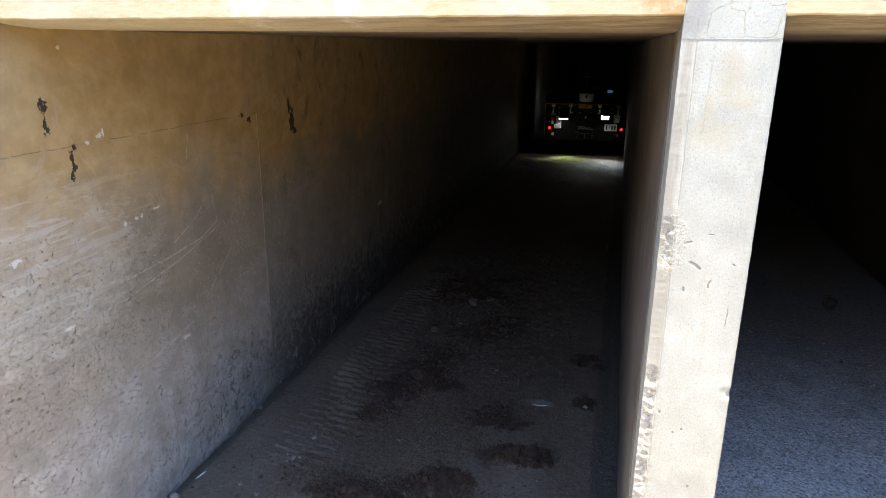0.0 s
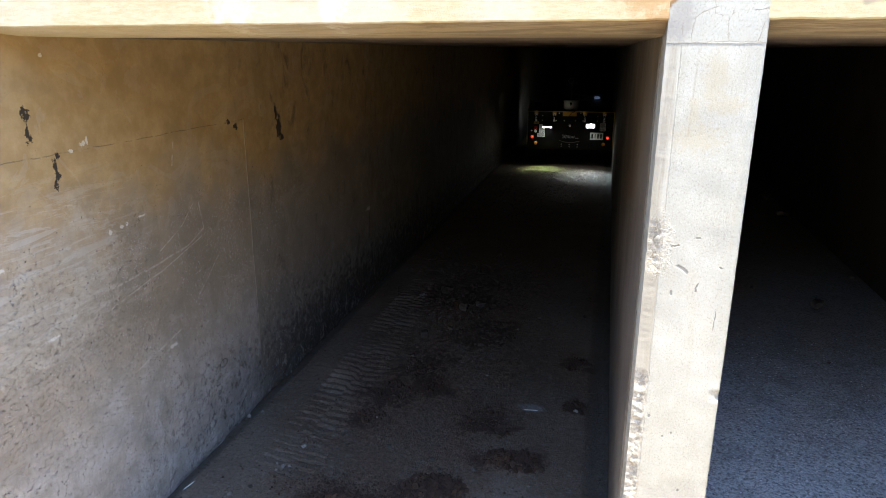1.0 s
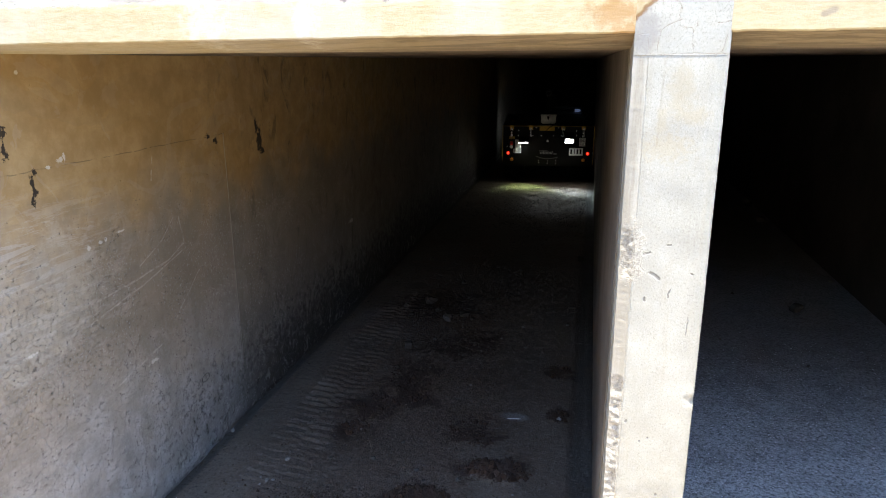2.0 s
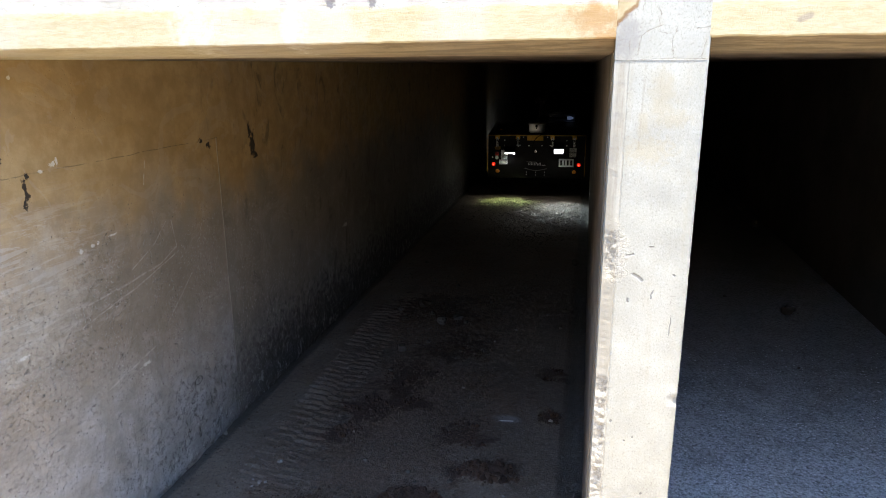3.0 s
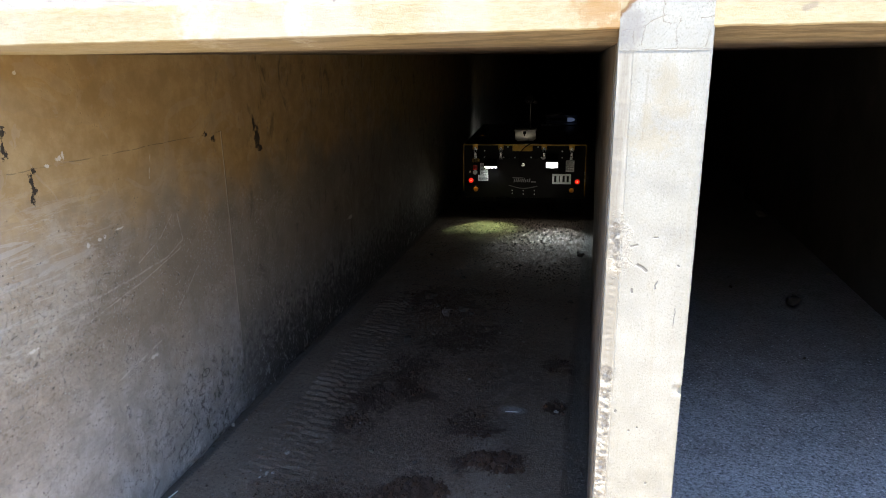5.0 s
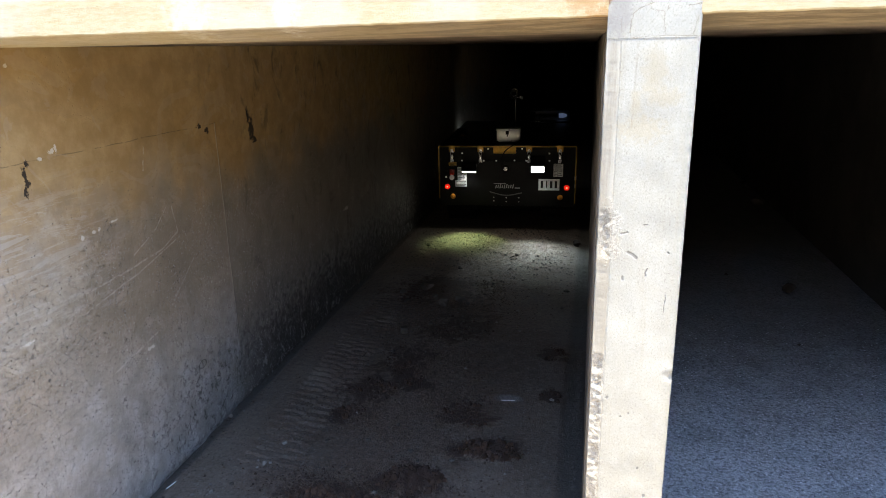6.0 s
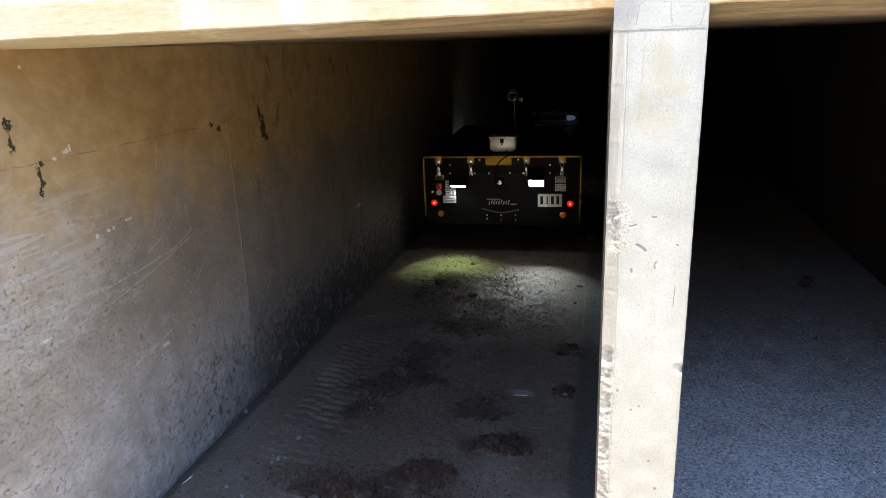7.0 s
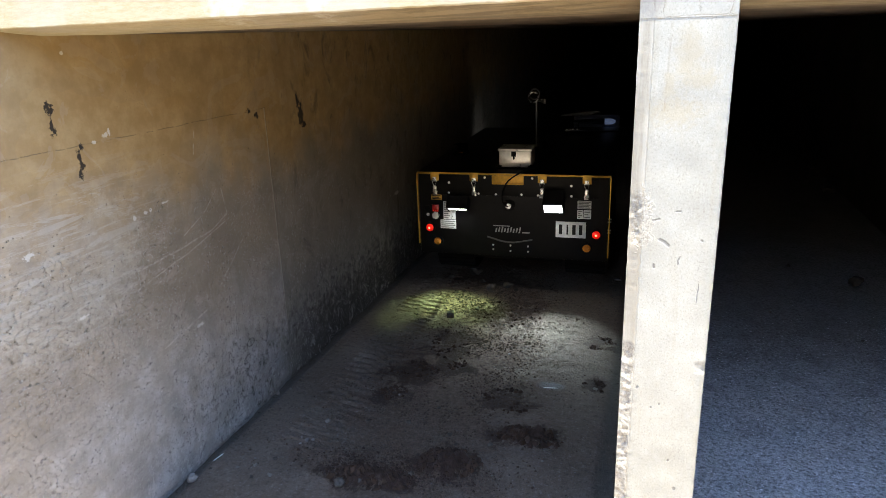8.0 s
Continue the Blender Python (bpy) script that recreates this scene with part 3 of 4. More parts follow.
def box(bm, x0, x1, y0, y1, z0, z1, bevel=0.0, m=None):
    vs = [bm.verts.new((x, y, z)) for x in (x0, x1) for y in (y0, y1) for z in (z0, z1)]
    fs = [bm.faces.new([vs[i] for i in q]) for q in ((0, 1, 3, 2), (4, 6, 7, 5), (0, 4, 5, 1), (2, 3, 7, 6), (0, 2, 6, 4), (1, 5, 7, 3))]
    if bevel:
        r = bmesh.ops.bevel(bm, geom=list({e for f in fs for e in f.edges}), offset=bevel, segments=2, profile=0.5, affect="EDGES")
        vs = list({v for f in r["faces"] for v in f.verts} | {v for v in vs if v.is_valid})
    if m:
        bmesh.ops.transform(bm, matrix=m, verts=vs)
    return bm


def rod(bm, a, b, r, sides=16, r2=None):
    a, b = Vector(a), Vector(b)
    d = b - a
    m = Matrix.Translation((a + b) / 2) @ d.to_track_quat("Z", "Y").to_matrix().to_4x4()
    bmesh.ops.create_cone(bm, cap_ends=True, segments=sides, radius1=r, radius2=r if r2 is None else r2, depth=d.length, matrix=m)
    return bm


def ring(bm, m, r, tube, sides=24, tubes=8):
    rows = []
    for i in range(sides):
        a = 2 * math.pi * i / sides
        row = []
        for j in range(tubes):
            b = 2 * math.pi * j / tubes
            q = r + tube * math.cos(b)
            row.append(bm.verts.new(m @ Vector((q * math.cos(a), q * math.sin(a), tube * math.sin(b)))))
        rows.append(row)
    for i in range(sides):
        for j in range(tubes):
            bm.faces.new((rows[i][j], rows[(i + 1) % sides][j], rows[(i + 1) % sides][(j + 1) % tubes], rows[i][(j + 1) % tubes]))
    return bm


def loft(bm, rows, caps=True):
    vv = [[bm.verts.new(p) for p in r] for r in rows]
    n = len(vv[0])
    for a, b in zip(vv, vv[1:]):
        for j in range(n):
            bm.faces.new((a[j], a[(j + 1) % n], b[(j + 1) % n], b[j]))
    if caps:
        bm.faces.new(vv[0][::-1])
        bm.faces.new(vv[-1])
    bmesh.ops.recalc_face_normals(bm, faces=bm.faces[:])
    return bm


def sheet(xs, ys, height):
    """A height field as a bmesh."""
    bm = bmesh.new()
    g = [[bm.verts.new((x, y, height(x, y))) for x in xs] for y in ys]
    for a, b in zip(g, g[1:]):
        for j in range(len(xs) - 1):
            bm.faces.new((a[j], a[j + 1], b[j + 1], b[j]))
    return bm


def spaced(a, b, n):
    return [a + (b - a) * i / n for i in range(n + 1)]


def n3(x, y, z=0.0):
    return noise.noise(Vector((x, y, z)))


def smooth01(v):
    v = max(0.0, min(1.0, v))
    return v * v * (3 - 2 * v)




# ---- structure ----
def build_structure():
    # outside ground, one sheet to the horizon, with an unseen bank blocking low sky
    ys = [-600, -200, -60, -30] + spaced(-16, -4, 24) + spaced(-3.5, -0.12, 40) + [0.3]
    xs = [-600, -200, -60, -20, -8] + spaced(-3, 7, 60) + [12, 30, 80, 250, 600]
    bm = sheet(xs, ys, lambda x, y: -0.035 + (0.012 * n3(x * 2, y * 2) if y > -5 else 0) + 6.0 * smooth01((-4.6 - y) / 6.5))
    tagged(finish("ground", bm, SAND), "ground before the culvert mouth, with an unseen bank added to block low sky", "ground", kind="structure")

    # unseen pale slab, added to bounce warm sunlight onto the walls near the mouth
    bm = sheet(spaced(0.005, R1 - 0.005, 50), spaced(-3.2, -0.301, 40), lambda x, y: 0.002 * n3(x * 3, y * 3, 8) - 0.006)
    tagged(finish("bounce_slab", bm, BOUNCE), "unseen pale slab added to bounce sunlight into the mouth", "pavement", kind="structure")

    # mud floor of the wide cell, with tread prints and soil heaps
    def mud(x, y):
        h = 0.006 * n3(x * 3, y * 3) + 0.003 * n3(x * 14, y * 14, 3) + 0.0015 * n3(x * 45, y * 45, 5)
        # tread print: cross ribs pressed by a track
        c = 0.36 + 0.015 * math.sin(y * 1.7)
        w = smooth01((0.155 - abs(x - c)) / 0.03) * smooth01((y - 0.55) / 0.12) * smooth01((3.6 - y) / 0.8)
        if w > 0:
            stag = 0.5 if x > c + 0.03 * n3(y * 9, 4) else 0.0                         # two staggered rows of cleats
            ph = ((y + 0.12 * (x - c) + 0.016 * n3(x * 7, y * 5) + 0.006 * n3(x * 30, y * 20)) / 0.058 + stag) % 1.0
            rib = 0.009 * math.exp(-((ph - 0.60) / 0.10) ** 2) - 0.012 * math.exp(-((ph - 0.40) / 0.09) ** 2)
            h += w * rib * max(0.0, 0.7 + 1.1 * n3(x * 5, y * 3, 9) + 0.6 * n3(x * 17, y * 13, 3))
        for a, b, ra, rb in DAMP[:3]:
            d = math.hypot((x - a) / ra, (y - b) / rb)
            if d < 1.3:
                h += 0.046 * smooth01(1.2 - d + 0.5 * n3(x * 9, y * 9, 7)) * (0.35 + 1.3 * abs(n3(x * 16, y * 16, 1)) + 0.5 * n3(x * 45, y * 45))
        for a, b, ra, rb in DAMP[3:]:
            d = math.hypot((x - a) / ra, (y - b) / rb)
            if d < 1.2:
                h += 0.007 * smooth01(1.2 - d) * (0.3 + abs(n3(x * 25, y * 25, 1)))
        h -= 0.010 * smooth01((0.035 - x) / 0.02)                # dip along the wall foot
        h -= 0.012 * smooth01((x - 1.66) / 0.04) - 0.010 * smooth01((x - 1.73) / 0.03) * (0.6 + n3(x * 20, y * 20))
        return h
    xs = spaced(-0.04, W + 0.04, 170)
    ys = spaced(-0.3, 0.5, 130) + spaced(0.504, 2.6, 520) + spaced(2.61, 3.8, 140) + spaced(3.85, 8, 60) + spaced(8.3, LEN + 0.3, 30)
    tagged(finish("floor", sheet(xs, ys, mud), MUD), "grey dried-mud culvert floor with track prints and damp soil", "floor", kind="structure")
    gr = lambda x, y: 0.004 * n3(x * 4, y * 4, 2) + 0.004 * n3(x * 40, y * 40, 4) - 0.004
    ys = spaced(-0.3, 3.6, 220) + spaced(3.7, LEN + 0.3, 60)
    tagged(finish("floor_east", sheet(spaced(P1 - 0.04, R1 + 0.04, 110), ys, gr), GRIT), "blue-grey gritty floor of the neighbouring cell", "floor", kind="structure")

    # left wall, running out past the mouth as a wing wall
    bm = bmesh.new()
    rows = []
    for y in [-1.6, -1.0] + spaced(-0.6, -0.2, 8) + spaced(-0.18, 3.9, 272) + spaced(3.95, 5, 21) + [6, 8, 12, 18, LEN]:
        top = H + 0.08 if y > 0.02 else max(0.25, min(H + 0.012, 1.80 + 0.9 * (y + 0.2)))
        prof = []
        for z in [-0.2] + spaced(-0.02, 0.30, 24) + spaced(0.34, H - 0.05, 26) + [top]:
            z = min(z, top)
            x = 0.004 * n3(y * 1.3, z * 1.3) + 0.002 * n3(y * 7, z * 7)
            low = smooth01((0.13 + 0.06 * n3(y * 5, 3) - z) / 0.02) * smooth01((y - 0.3) / 1.2)
            x -= low * 0.012 * (0.8 + n3(y * 14, z * 14, 3))
            x += 0.003 * smooth01((0.5 - z) / 0.4) * (n3(y * 11, z * 11, 6) + 0.7 * n3(y * 27, z * 27, 8))
            x -= 0.014 * smooth01((0.022 + 0.004 * n3(y * 9, 2) - z) / 0.012)
            prof.append((x, y, z))
        prof += [(-0.3, y, top), (-0.3, y, -0.2)]
        rows.append(prof)
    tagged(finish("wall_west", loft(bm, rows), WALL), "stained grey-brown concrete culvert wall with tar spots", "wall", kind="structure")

    # far wall of the neighbouring cell, and a wall added to close the culvert
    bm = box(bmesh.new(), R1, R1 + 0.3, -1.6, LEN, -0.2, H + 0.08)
    tagged(finish("wall_east", bm, SHADED, smooth=0), "concrete outer wall of the neighbouring cell, shade painted in", "wall", kind="structure")
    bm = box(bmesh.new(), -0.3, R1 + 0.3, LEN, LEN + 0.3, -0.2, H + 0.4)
    tagged(finish("wall_north", bm, SHADED, smooth=0), "concrete wall added to close the far end, shade painted in", "wall", kind="structure")

    # middle wall behind the pier
    bm = bmesh.new()
    rows = []
    for y in spaced(0.16, 3.0, 40) + [4, 6, 10, 16, LEN]:
        prof = [(W + 0.003 * n3(y * 2, z * 2, 7), y, z) for z in [-0.2] + spaced(0, H, 20)]
        prof += [(P1, y, H), (P1, y, -0.2)]
        rows.append(prof)
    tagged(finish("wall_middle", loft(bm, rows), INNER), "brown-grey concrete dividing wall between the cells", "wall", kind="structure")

    # pier nose: worn chamfered corner, chipped down to the stones
    def pier_row(z):
        keep = 1 - smooth01((z - 1.80 - 0.006 * n3(z * 60, 3)) / 0.09)      # no chamfer above the haunch
        ch = 0.002 + keep * (0.029 + 0.002 * n3(z * 2.3, 1) + 0.001 * n3(z * 23, 2))
        bite = sum(d * smooth01(1.3 - abs(z - c) / r) for c, r, d in ((1.335, 0.05, 0.014), (1.285, 0.02, 0.012), (0.955, 0.03, 0.012), (0.90, 0.03, 0.010), (0.80, 0.06, 0.010), (0.66, 0.05, 0.012), (0.45, 0.1, 0.012)))
        bite *= 0.5 + 0.35 * n3(z * 29, 8)
        rough = 0.0008 + 0.0030 * max(smooth01((0.99 - z) / 0.03), smooth01(1.3 - abs(z - 1.33) / 0.06))
        off = 0.0012 * n3(z * 30, 5)
        rt = 0.004 + 0.002 * abs(n3(z * 25, 11)) + 0.009 * smooth01(1.2 - abs(z - 0.937) / 0.016)
        lx = W + 0.004
        pts = [(lx, 0.165, z)]
        for u in range(6):
            f = u / 5
            g = rough * n3(f * 5 + 3, z * 70, 9) + 0.5 * rough * n3(f * 11, z * 150, 4)
            d = (bite + 1.4 * g) * math.sin(math.pi * f) + 0.3 * g * (1 - f)
            pts.append((lx + ch * f + d * 0.5 + off, (0.003 * keep + 0.011 * smooth01((1.76 - z) / 0.35)) * (1 - f) + d * 0.7, z))
        for u in (0.05, 0.07, 0.09, 0.12, 0.15, 0.18):
            pts.append((lx + u, 0.0015 * n3(u * 30, z * 14, 2), z))
        pts += [(P1 + 0.002 - rt + off * 0.6, 0.0, z), (P1 + 0.002 + off * 0.6, rt, z), (P1 + 0.001, 0.165, z)]
        return pts
    bm = loft(bmesh.new(), [pier_row(z) for z in [-0.2] + spaced(0.0, 1.8125, 450)])
    tagged(finish("pier_nose", bm, PIER, smooth=50), "sunlit pale concrete pier with a chipped corner", "pier", kind="structure")
    bm = loft(bmesh.new(), [[(x, y - 0.0006, z) for x, y, z in pier_row(z)] for z in spaced(1.8127, 1.96, 40) + [2.0, 2.1, 2.5]])
    tagged(finish("pier_cap", bm, CAP, smooth=50), "cracked pale concrete cap of the pier", "pier", kind="structure")

    # header beams over both mouths
    def header(name, x0, x1, nx):
        bm = bmesh.new()
        rows = []
        for x in spaced(x0, x1, nx):
            e = 0.0022 * n3(x * 9, 1) + 0.0015 * n3(x * 40, 2)
            west = max(0.0, 1 - x / W)                          # the face runs forward to the west
            fy = -0.16 * west
            zb = 1.864 - 0.0155 * min(west, 1.05) + e
            prof = [(x, 0.30, 2.5), (x, fy + 0.0005, 2.5), (x, fy + 0.0005, 1.945 + e), (x, fy, 1.941 + e), (x, fy + 0.0006, 1.92), (x, fy, 1.88), (x, fy, zb + 0.003),
                    (x, fy + 0.003, zb), (x, fy + 0.030, zb - 0.006), (x, fy + 0.09, H + 0.006), (x, fy + 0.17, H), (x, 0.30, H)]
            rows.append(prof)
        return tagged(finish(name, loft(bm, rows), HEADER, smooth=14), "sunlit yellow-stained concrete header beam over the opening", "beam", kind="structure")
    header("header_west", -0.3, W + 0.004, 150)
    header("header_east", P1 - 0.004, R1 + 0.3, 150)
    # soffit slab and the fill above it
    bm = bmesh.new()
    xs = spaced(-0.02, R1 + 0.02, 40)
    ys = spaced(0.3, 4, 40) + [6, 10, 16, LEN]
    low = [[bm.verts.new((x, y, H + 0.0 + 0.003 * n3(x * 2, y * 2, 4))) for x in xs] for y in ys]
    for a, b in zip(low, low[1:]):
        for j in range(len(xs) - 1):
            bm.faces.new((a[j], b[j], b[j + 1], a[j + 1]))
    box(bm, -0.3, R1 + 0.3, 0.302, LEN, H + 0.1, 2.5)
    tagged(finish("ceiling", bm, CEIL), "brown concrete culvert soffit", "ceiling", kind="structure")
    # headwall wings of the bank on either side
    bm = box(bmesh.new(), -30, -0.302, -0.186, 0.3, -0.2, 2.5)
    tagged(finish("headwall_west", bm, HEADER, smooth=0), "pale concrete headwall beside the culvert", "wall", kind="structure")
    bm = box(bmesh.new(), R1 + 0.302, 30, 0.0, 0.3, -0.2, 2.5)
    tagged(finish("headwall_east", bm, HEADER, smooth=0), "pale concrete headwall beside the culvert", "wall", kind="structure")
    bm = sheet([-600, -60, -10, 10, 60, 600], [0.30, 3, 30, 600], lambda x, y: 2.53 + 0.02 * max(0, y - 3) ** 0.5)
    tagged(finish("embankment", bm, SAND, smooth=0), "sandy fill on top of the culvert", "ground", kind="structure")


build_structure()


# ---- the tracked machine ----
def lamp_pose(x, y, z, down):
    """A lamp's own -z looks out towards the mouth and down by that many degrees."""
    return Matrix.Translation((x, y, z)) @ Matrix.Rotation(radians(down - 90), 4, "X")


def build_machine():
    root = new("tracked_carrier")
    tagged(root, "low black box-bodied tracked carrier backing out with lit work lamps", "tracked vehicle")
    w, top, bot, back = 0.675, 0.862, 0.262, 2.3
    body = part("body", box(bmesh.new(), -w + 0.012, w - 0.012, 0.02, back, bot, top - 0.012, 0.008), BLACK, root)
    part("rear_panel", box(bmesh.new(), -w + 0.010, w - 0.010, 0.004, 0.0195, bot, top - 0.014, 0.003), BLACK, root, "flat black steel rear panel")
    part("lid_panel", box(bmesh.new(), -0.56, 0.60, -0.002, 0.0035, 0.705, top - 0.016, 0.0015), BLACK, root, "black access cover with bolts")
    part("top_plate", box(bmesh.new(), -w, w, 0.012, back, top - 0.0115, top, 0.003), BLACK, root, "flat black steel deck")
    # yellow edging
    part("top_edge", box(bmesh.new(), -w, w, -0.008, 0.011, top - 0.010, top + 0.002, 0.002), YELLOW, root, "yellow painted top edge")
    for s in (-1, 1):
        part("side_edge", box(bmesh.new(), s * w - 0.0045, s * w + 0.0045, -0.008, 0.011, bot + (0.03 if s > 0 else 0.07), top - 0.0105, 0.002), YELLOW, root, "yellow painted side edge")
    # yellow hand hold in the middle of the cover
    bm = box(bmesh.new(), -0.128, 0.094, -0.0115, -0.0025, 0.790, top - 0.0105, 0.002)
    box(bm, -0.122, 0.088, -0.020, -0.0115, 0.790, 0.802, 0.002)
    part("hand_hold", bm, YELLOW, root, "yellow steel hand hold")
    # draw latches
    for x in (-0.541, -0.256, 0.221, 0.520):
        strap = part("latch", box(bmesh.new(), x - 0.030, x + 0.030, -0.0135, -0.0085, 0.806, top + 0.006, 0.002), YELLOW, root, "yellow bracket with a bright draw latch")
        bm = box(bmesh.new(), x - 0.014, x + 0.014, -0.018, -0.0140, 0.800, 0.832, 0.002)
        part("catch", bm, CHROME, strap)
        bm = bmesh.new()
        for s in (-1, 1):
            rod(bm, (x + s * 0.018, -0.020, 0.808), (x + s * 0.004, -0.020, 0.765), 0.0028, 8)
        rod(bm, (x - 0.018, -0.020, 0.808), (x + 0.018, -0.020, 0.808), 0.0028, 8)
        part("wire_bail", bm, CHROME, strap)
        bm = box(bmesh.new(), x - 0.012, x + 0.012, -0.026, -0.0045, 0.712, 0.770, 0.003)
        box(bm, x - 0.017, x + 0.017, -0.014, -0.0042, 0.700, 0.728, 0.002)
        part("lever", bm, CHROME, strap)
    # bolts
    for x, z in ((-0.439, 0.791), (-0.441, 0.718), (-0.18, 0.834), (0.152, 0.835), (0.417, 0.789), (0.419, 0.719), (-0.101, 0.717), (0.079, 0.720), (-0.225, 0.718), (0.193, 0.718)):
        part("bolt", rod(bmesh.new(), (x, -0.0022, z), (x, -0.009, z), 0.0085, 10, 0.007), BOLT, root)
    for x, z in ((-0.125, 0.345), (0.0, 0.345), (0.125, 0.345), (-0.125, 0.312), (0.0, 0.305), (0.125, 0.305)):
        part("bolt", rod(bmesh.new(), (x, 0.0038, z), (x, -0.004, z), 0.007, 10, 0.006), BOLT, root)
    # folded step edge with a shallow vee
    bm = bmesh.new()
    loft(bm, [[(x, y, z + dz) for y, dz in ((0.0038, 0), (-0.008, 0.0), (-0.008, 0.008), (0.0038, 0.008))] for x, z in ((-0.165, 0.400), (-0.06, 0.372), (-0.02, 0.366), (0.02, 0.366), (0.06, 0.372), (0.155, 0.392))])
    part("vee_trim", bm, DULL, root, "black vee-shaped trim strip")
    # lettering as a plain slanted mark
    bm = bmesh.new()
    sl = lambda u, v: (-0.135 + u + 0.22 * v, v)
    def mark(u0, u1, v0, v1):
        pts = [sl(u0, v0), sl(u1, v0), sl(u1, v1), sl(u0, v1)]
        a = [(p[0], 0.0038, 0.440 + p[1]) for p in pts]
        b = [(p[0], 0.0008, 0.440 + p[1]) for p in pts]
        loft(bm, [a, b])
    mark(0.0, 0.120, 0.045, 0.051)
    for k in range(9):
        mark(0.024 + k * 0.021, 0.034 + k * 0.021, 0.004 * (k % 2), 0.030 + 0.006 * (k % 3))
    mark(0.218, 0.270, 0.0, 0.009)
    part("maker_mark", bm, SILVER, root, "silver slanted maker's mark")
    # number board: pale plate, four dark bars
    plate = part("number_board", box(bmesh.new(), 0.317, 0.522, -0.0005, 0.0035, 0.424, 0.538, 0.001), PAPER, root, "white board with dark figures")
    for i in range(4):
        x = 0.333 + i * 0.0455
        part("dark_bar", box(bmesh.new(), x + (0.013 if i == 1 else 0.006), x + 0.033 - (0.010 if i == 1 else 0.004), -0.0022, -0.0008, 0.447, 0.517, 0.0005), INK, plate)
    # stickers
    def sticker(x0, x1, z0, z1, mat_, rows, label, ink=GREYINK):
        s = part("sticker", box(bmesh.new(), x0, x1, 0.0005, 0.0036, z0, z1, 0.0005), mat_, root, label)
        for i in range(rows):
            z = z1 - (i + 0.7) * (z1 - z0) / (rows + 0.4)
            part("print_bar", box(bmesh.new(), x0 + 0.006, x1 - 0.006 - 0.012 * (i % 2), -0.0008, 0.0003, z - 0.0035, z + 0.0035), ink, s, "", 0)
        return s
    sticker(-0.488, -0.432, 0.520, 0.652, PAPER, 8, "white instruction sticker")
    sticker(-0.430, -0.398, 0.520, 0.600, PAPER, 2, "white pictogram sticker")
    sticker(-0.512, -0.396, 0.452, 0.516, PAPER, 4, "white notice sticker")
    sticker(-0.575, -0.498, 0.662, 0.700, YELLOW, 3, "yellow warning sticker", INK)
    sticker(0.461, 0.553, 0.632, 0.688, PAPER, 5, "grey-white notice sticker")
    sticker(0.461, 0.500, 0.562, 0.624, PAPER, 4, "white warning sticker")
    sticker(0.503, 0.553, 0.562, 0.624, PAPER, 3, "white pictogram sticker")
    # switch block
    sw = part("stop_switch", box(bmesh.new(), -0.567, -0.519, -0.014, 0.0038, 0.576, 0.628, 0.004), REDP, root, "red switch cover with lit marks")
    for i in range(3):
        part("lit_mark", box(bmesh.new(), -0.560 + i * 0.0135, -0.552 + i * 0.0135, -0.0165, -0.0142, 0.580, 0.586), RED_GLOW, sw)
    g = part("gauge", rod(bmesh.new(), (-0.546, 0.0038, 0.548), (-0.546, -0.010, 0.548), 0.027, 24), CHROME, root, "round pale gauge")
    part("dial", rod(bmesh.new(), (-0.546, -0.0102, 0.548), (-0.546, -0.0118, 0.548), 0.022, 24), PAPER, g)
    part("key_switch", rod(bmesh.new(), (-0.604, 0.0038, 0.600), (-0.604, -0.012, 0.600), 0.020, 16), DARK, root)
    part("key_switch", rod(bmesh.new(), (-0.604, 0.0038, 0.552), (-0.604, -0.006, 0.552), 0.010, 12), BOLT, root)
    # round lamps
    for x, z, mat_, core, lab in ((-0.591, 0.456, REDP, RED_CORE, "lit red tail lamp"), (0.592, 0.455, REDP, RED_CORE, "lit red tail lamp"),
                                  (-0.535, 0.357, AMBER, None, "unlit amber marker lamp"), (0.531, 0.356, AMBER, None, "unlit amber marker lamp")):
        l = part("marker_lamp", rod(bmesh.new(), (x, 0.0038, z), (x, -0.012, z), 0.040, 24), DARK, root, lab)
        bm = bmesh.new()
        bmesh.ops.create_uvsphere(bm, u_segments=20, v_segments=10, radius=0.028, matrix=Matrix.Translation((x, -0.011, z)) @ Matrix.Diagonal((1, 0.55, 1, 1)))
        part("lens", bm, RED_GLOW if core else mat_, l)
        if core:
            bm = bmesh.new()
            bmesh.ops.create_uvsphere(bm, u_segments=12, v_segments=8, radius=0.009, matrix=Matrix.Translation((x, -0.0235, z)) @ Matrix.Diagonal((1, 0.5, 1, 1)))
            part("bulb", bm, core, l)
    # work lamps in hooded tubes
    for x, z, wid, hgt, down, L, led, lab in ((-0.362, 0.622, 0.136, 0.075, 60, 0.075, LEFT_LED, "greenish lit work lamp aimed steeply down"), (0.308, 0.655, 0.125, 0.105, 42, 0.105, RIGHT_LED, "white lit work lamp aimed down")):
        m = lamp_pose(x, -0.010 - 0.85 * L, z, down)
        a, b, t = wid / 2, hgt / 2, 0.006
        bm = bmesh.new()
        for bx in ((-a - t, -a, -b - t, b + t, -0.012, L), (a, a + t, -b - t, b + t, -0.012, L), (-a, a, b, b + t, -0.004, L), (-a, a, -b - t, -b, -0.012, L), (-a - t, a + t, -b - t, b + t, L, L + 0.006)):
            box(bm, *bx, 0, m)
        rod(bm, (x, 0.02, z - 0.01), m @ Vector((0, 0, L)), 0.015, 10)
        lamp = part("work_lamp", bm, DARK, root, lab, 30)
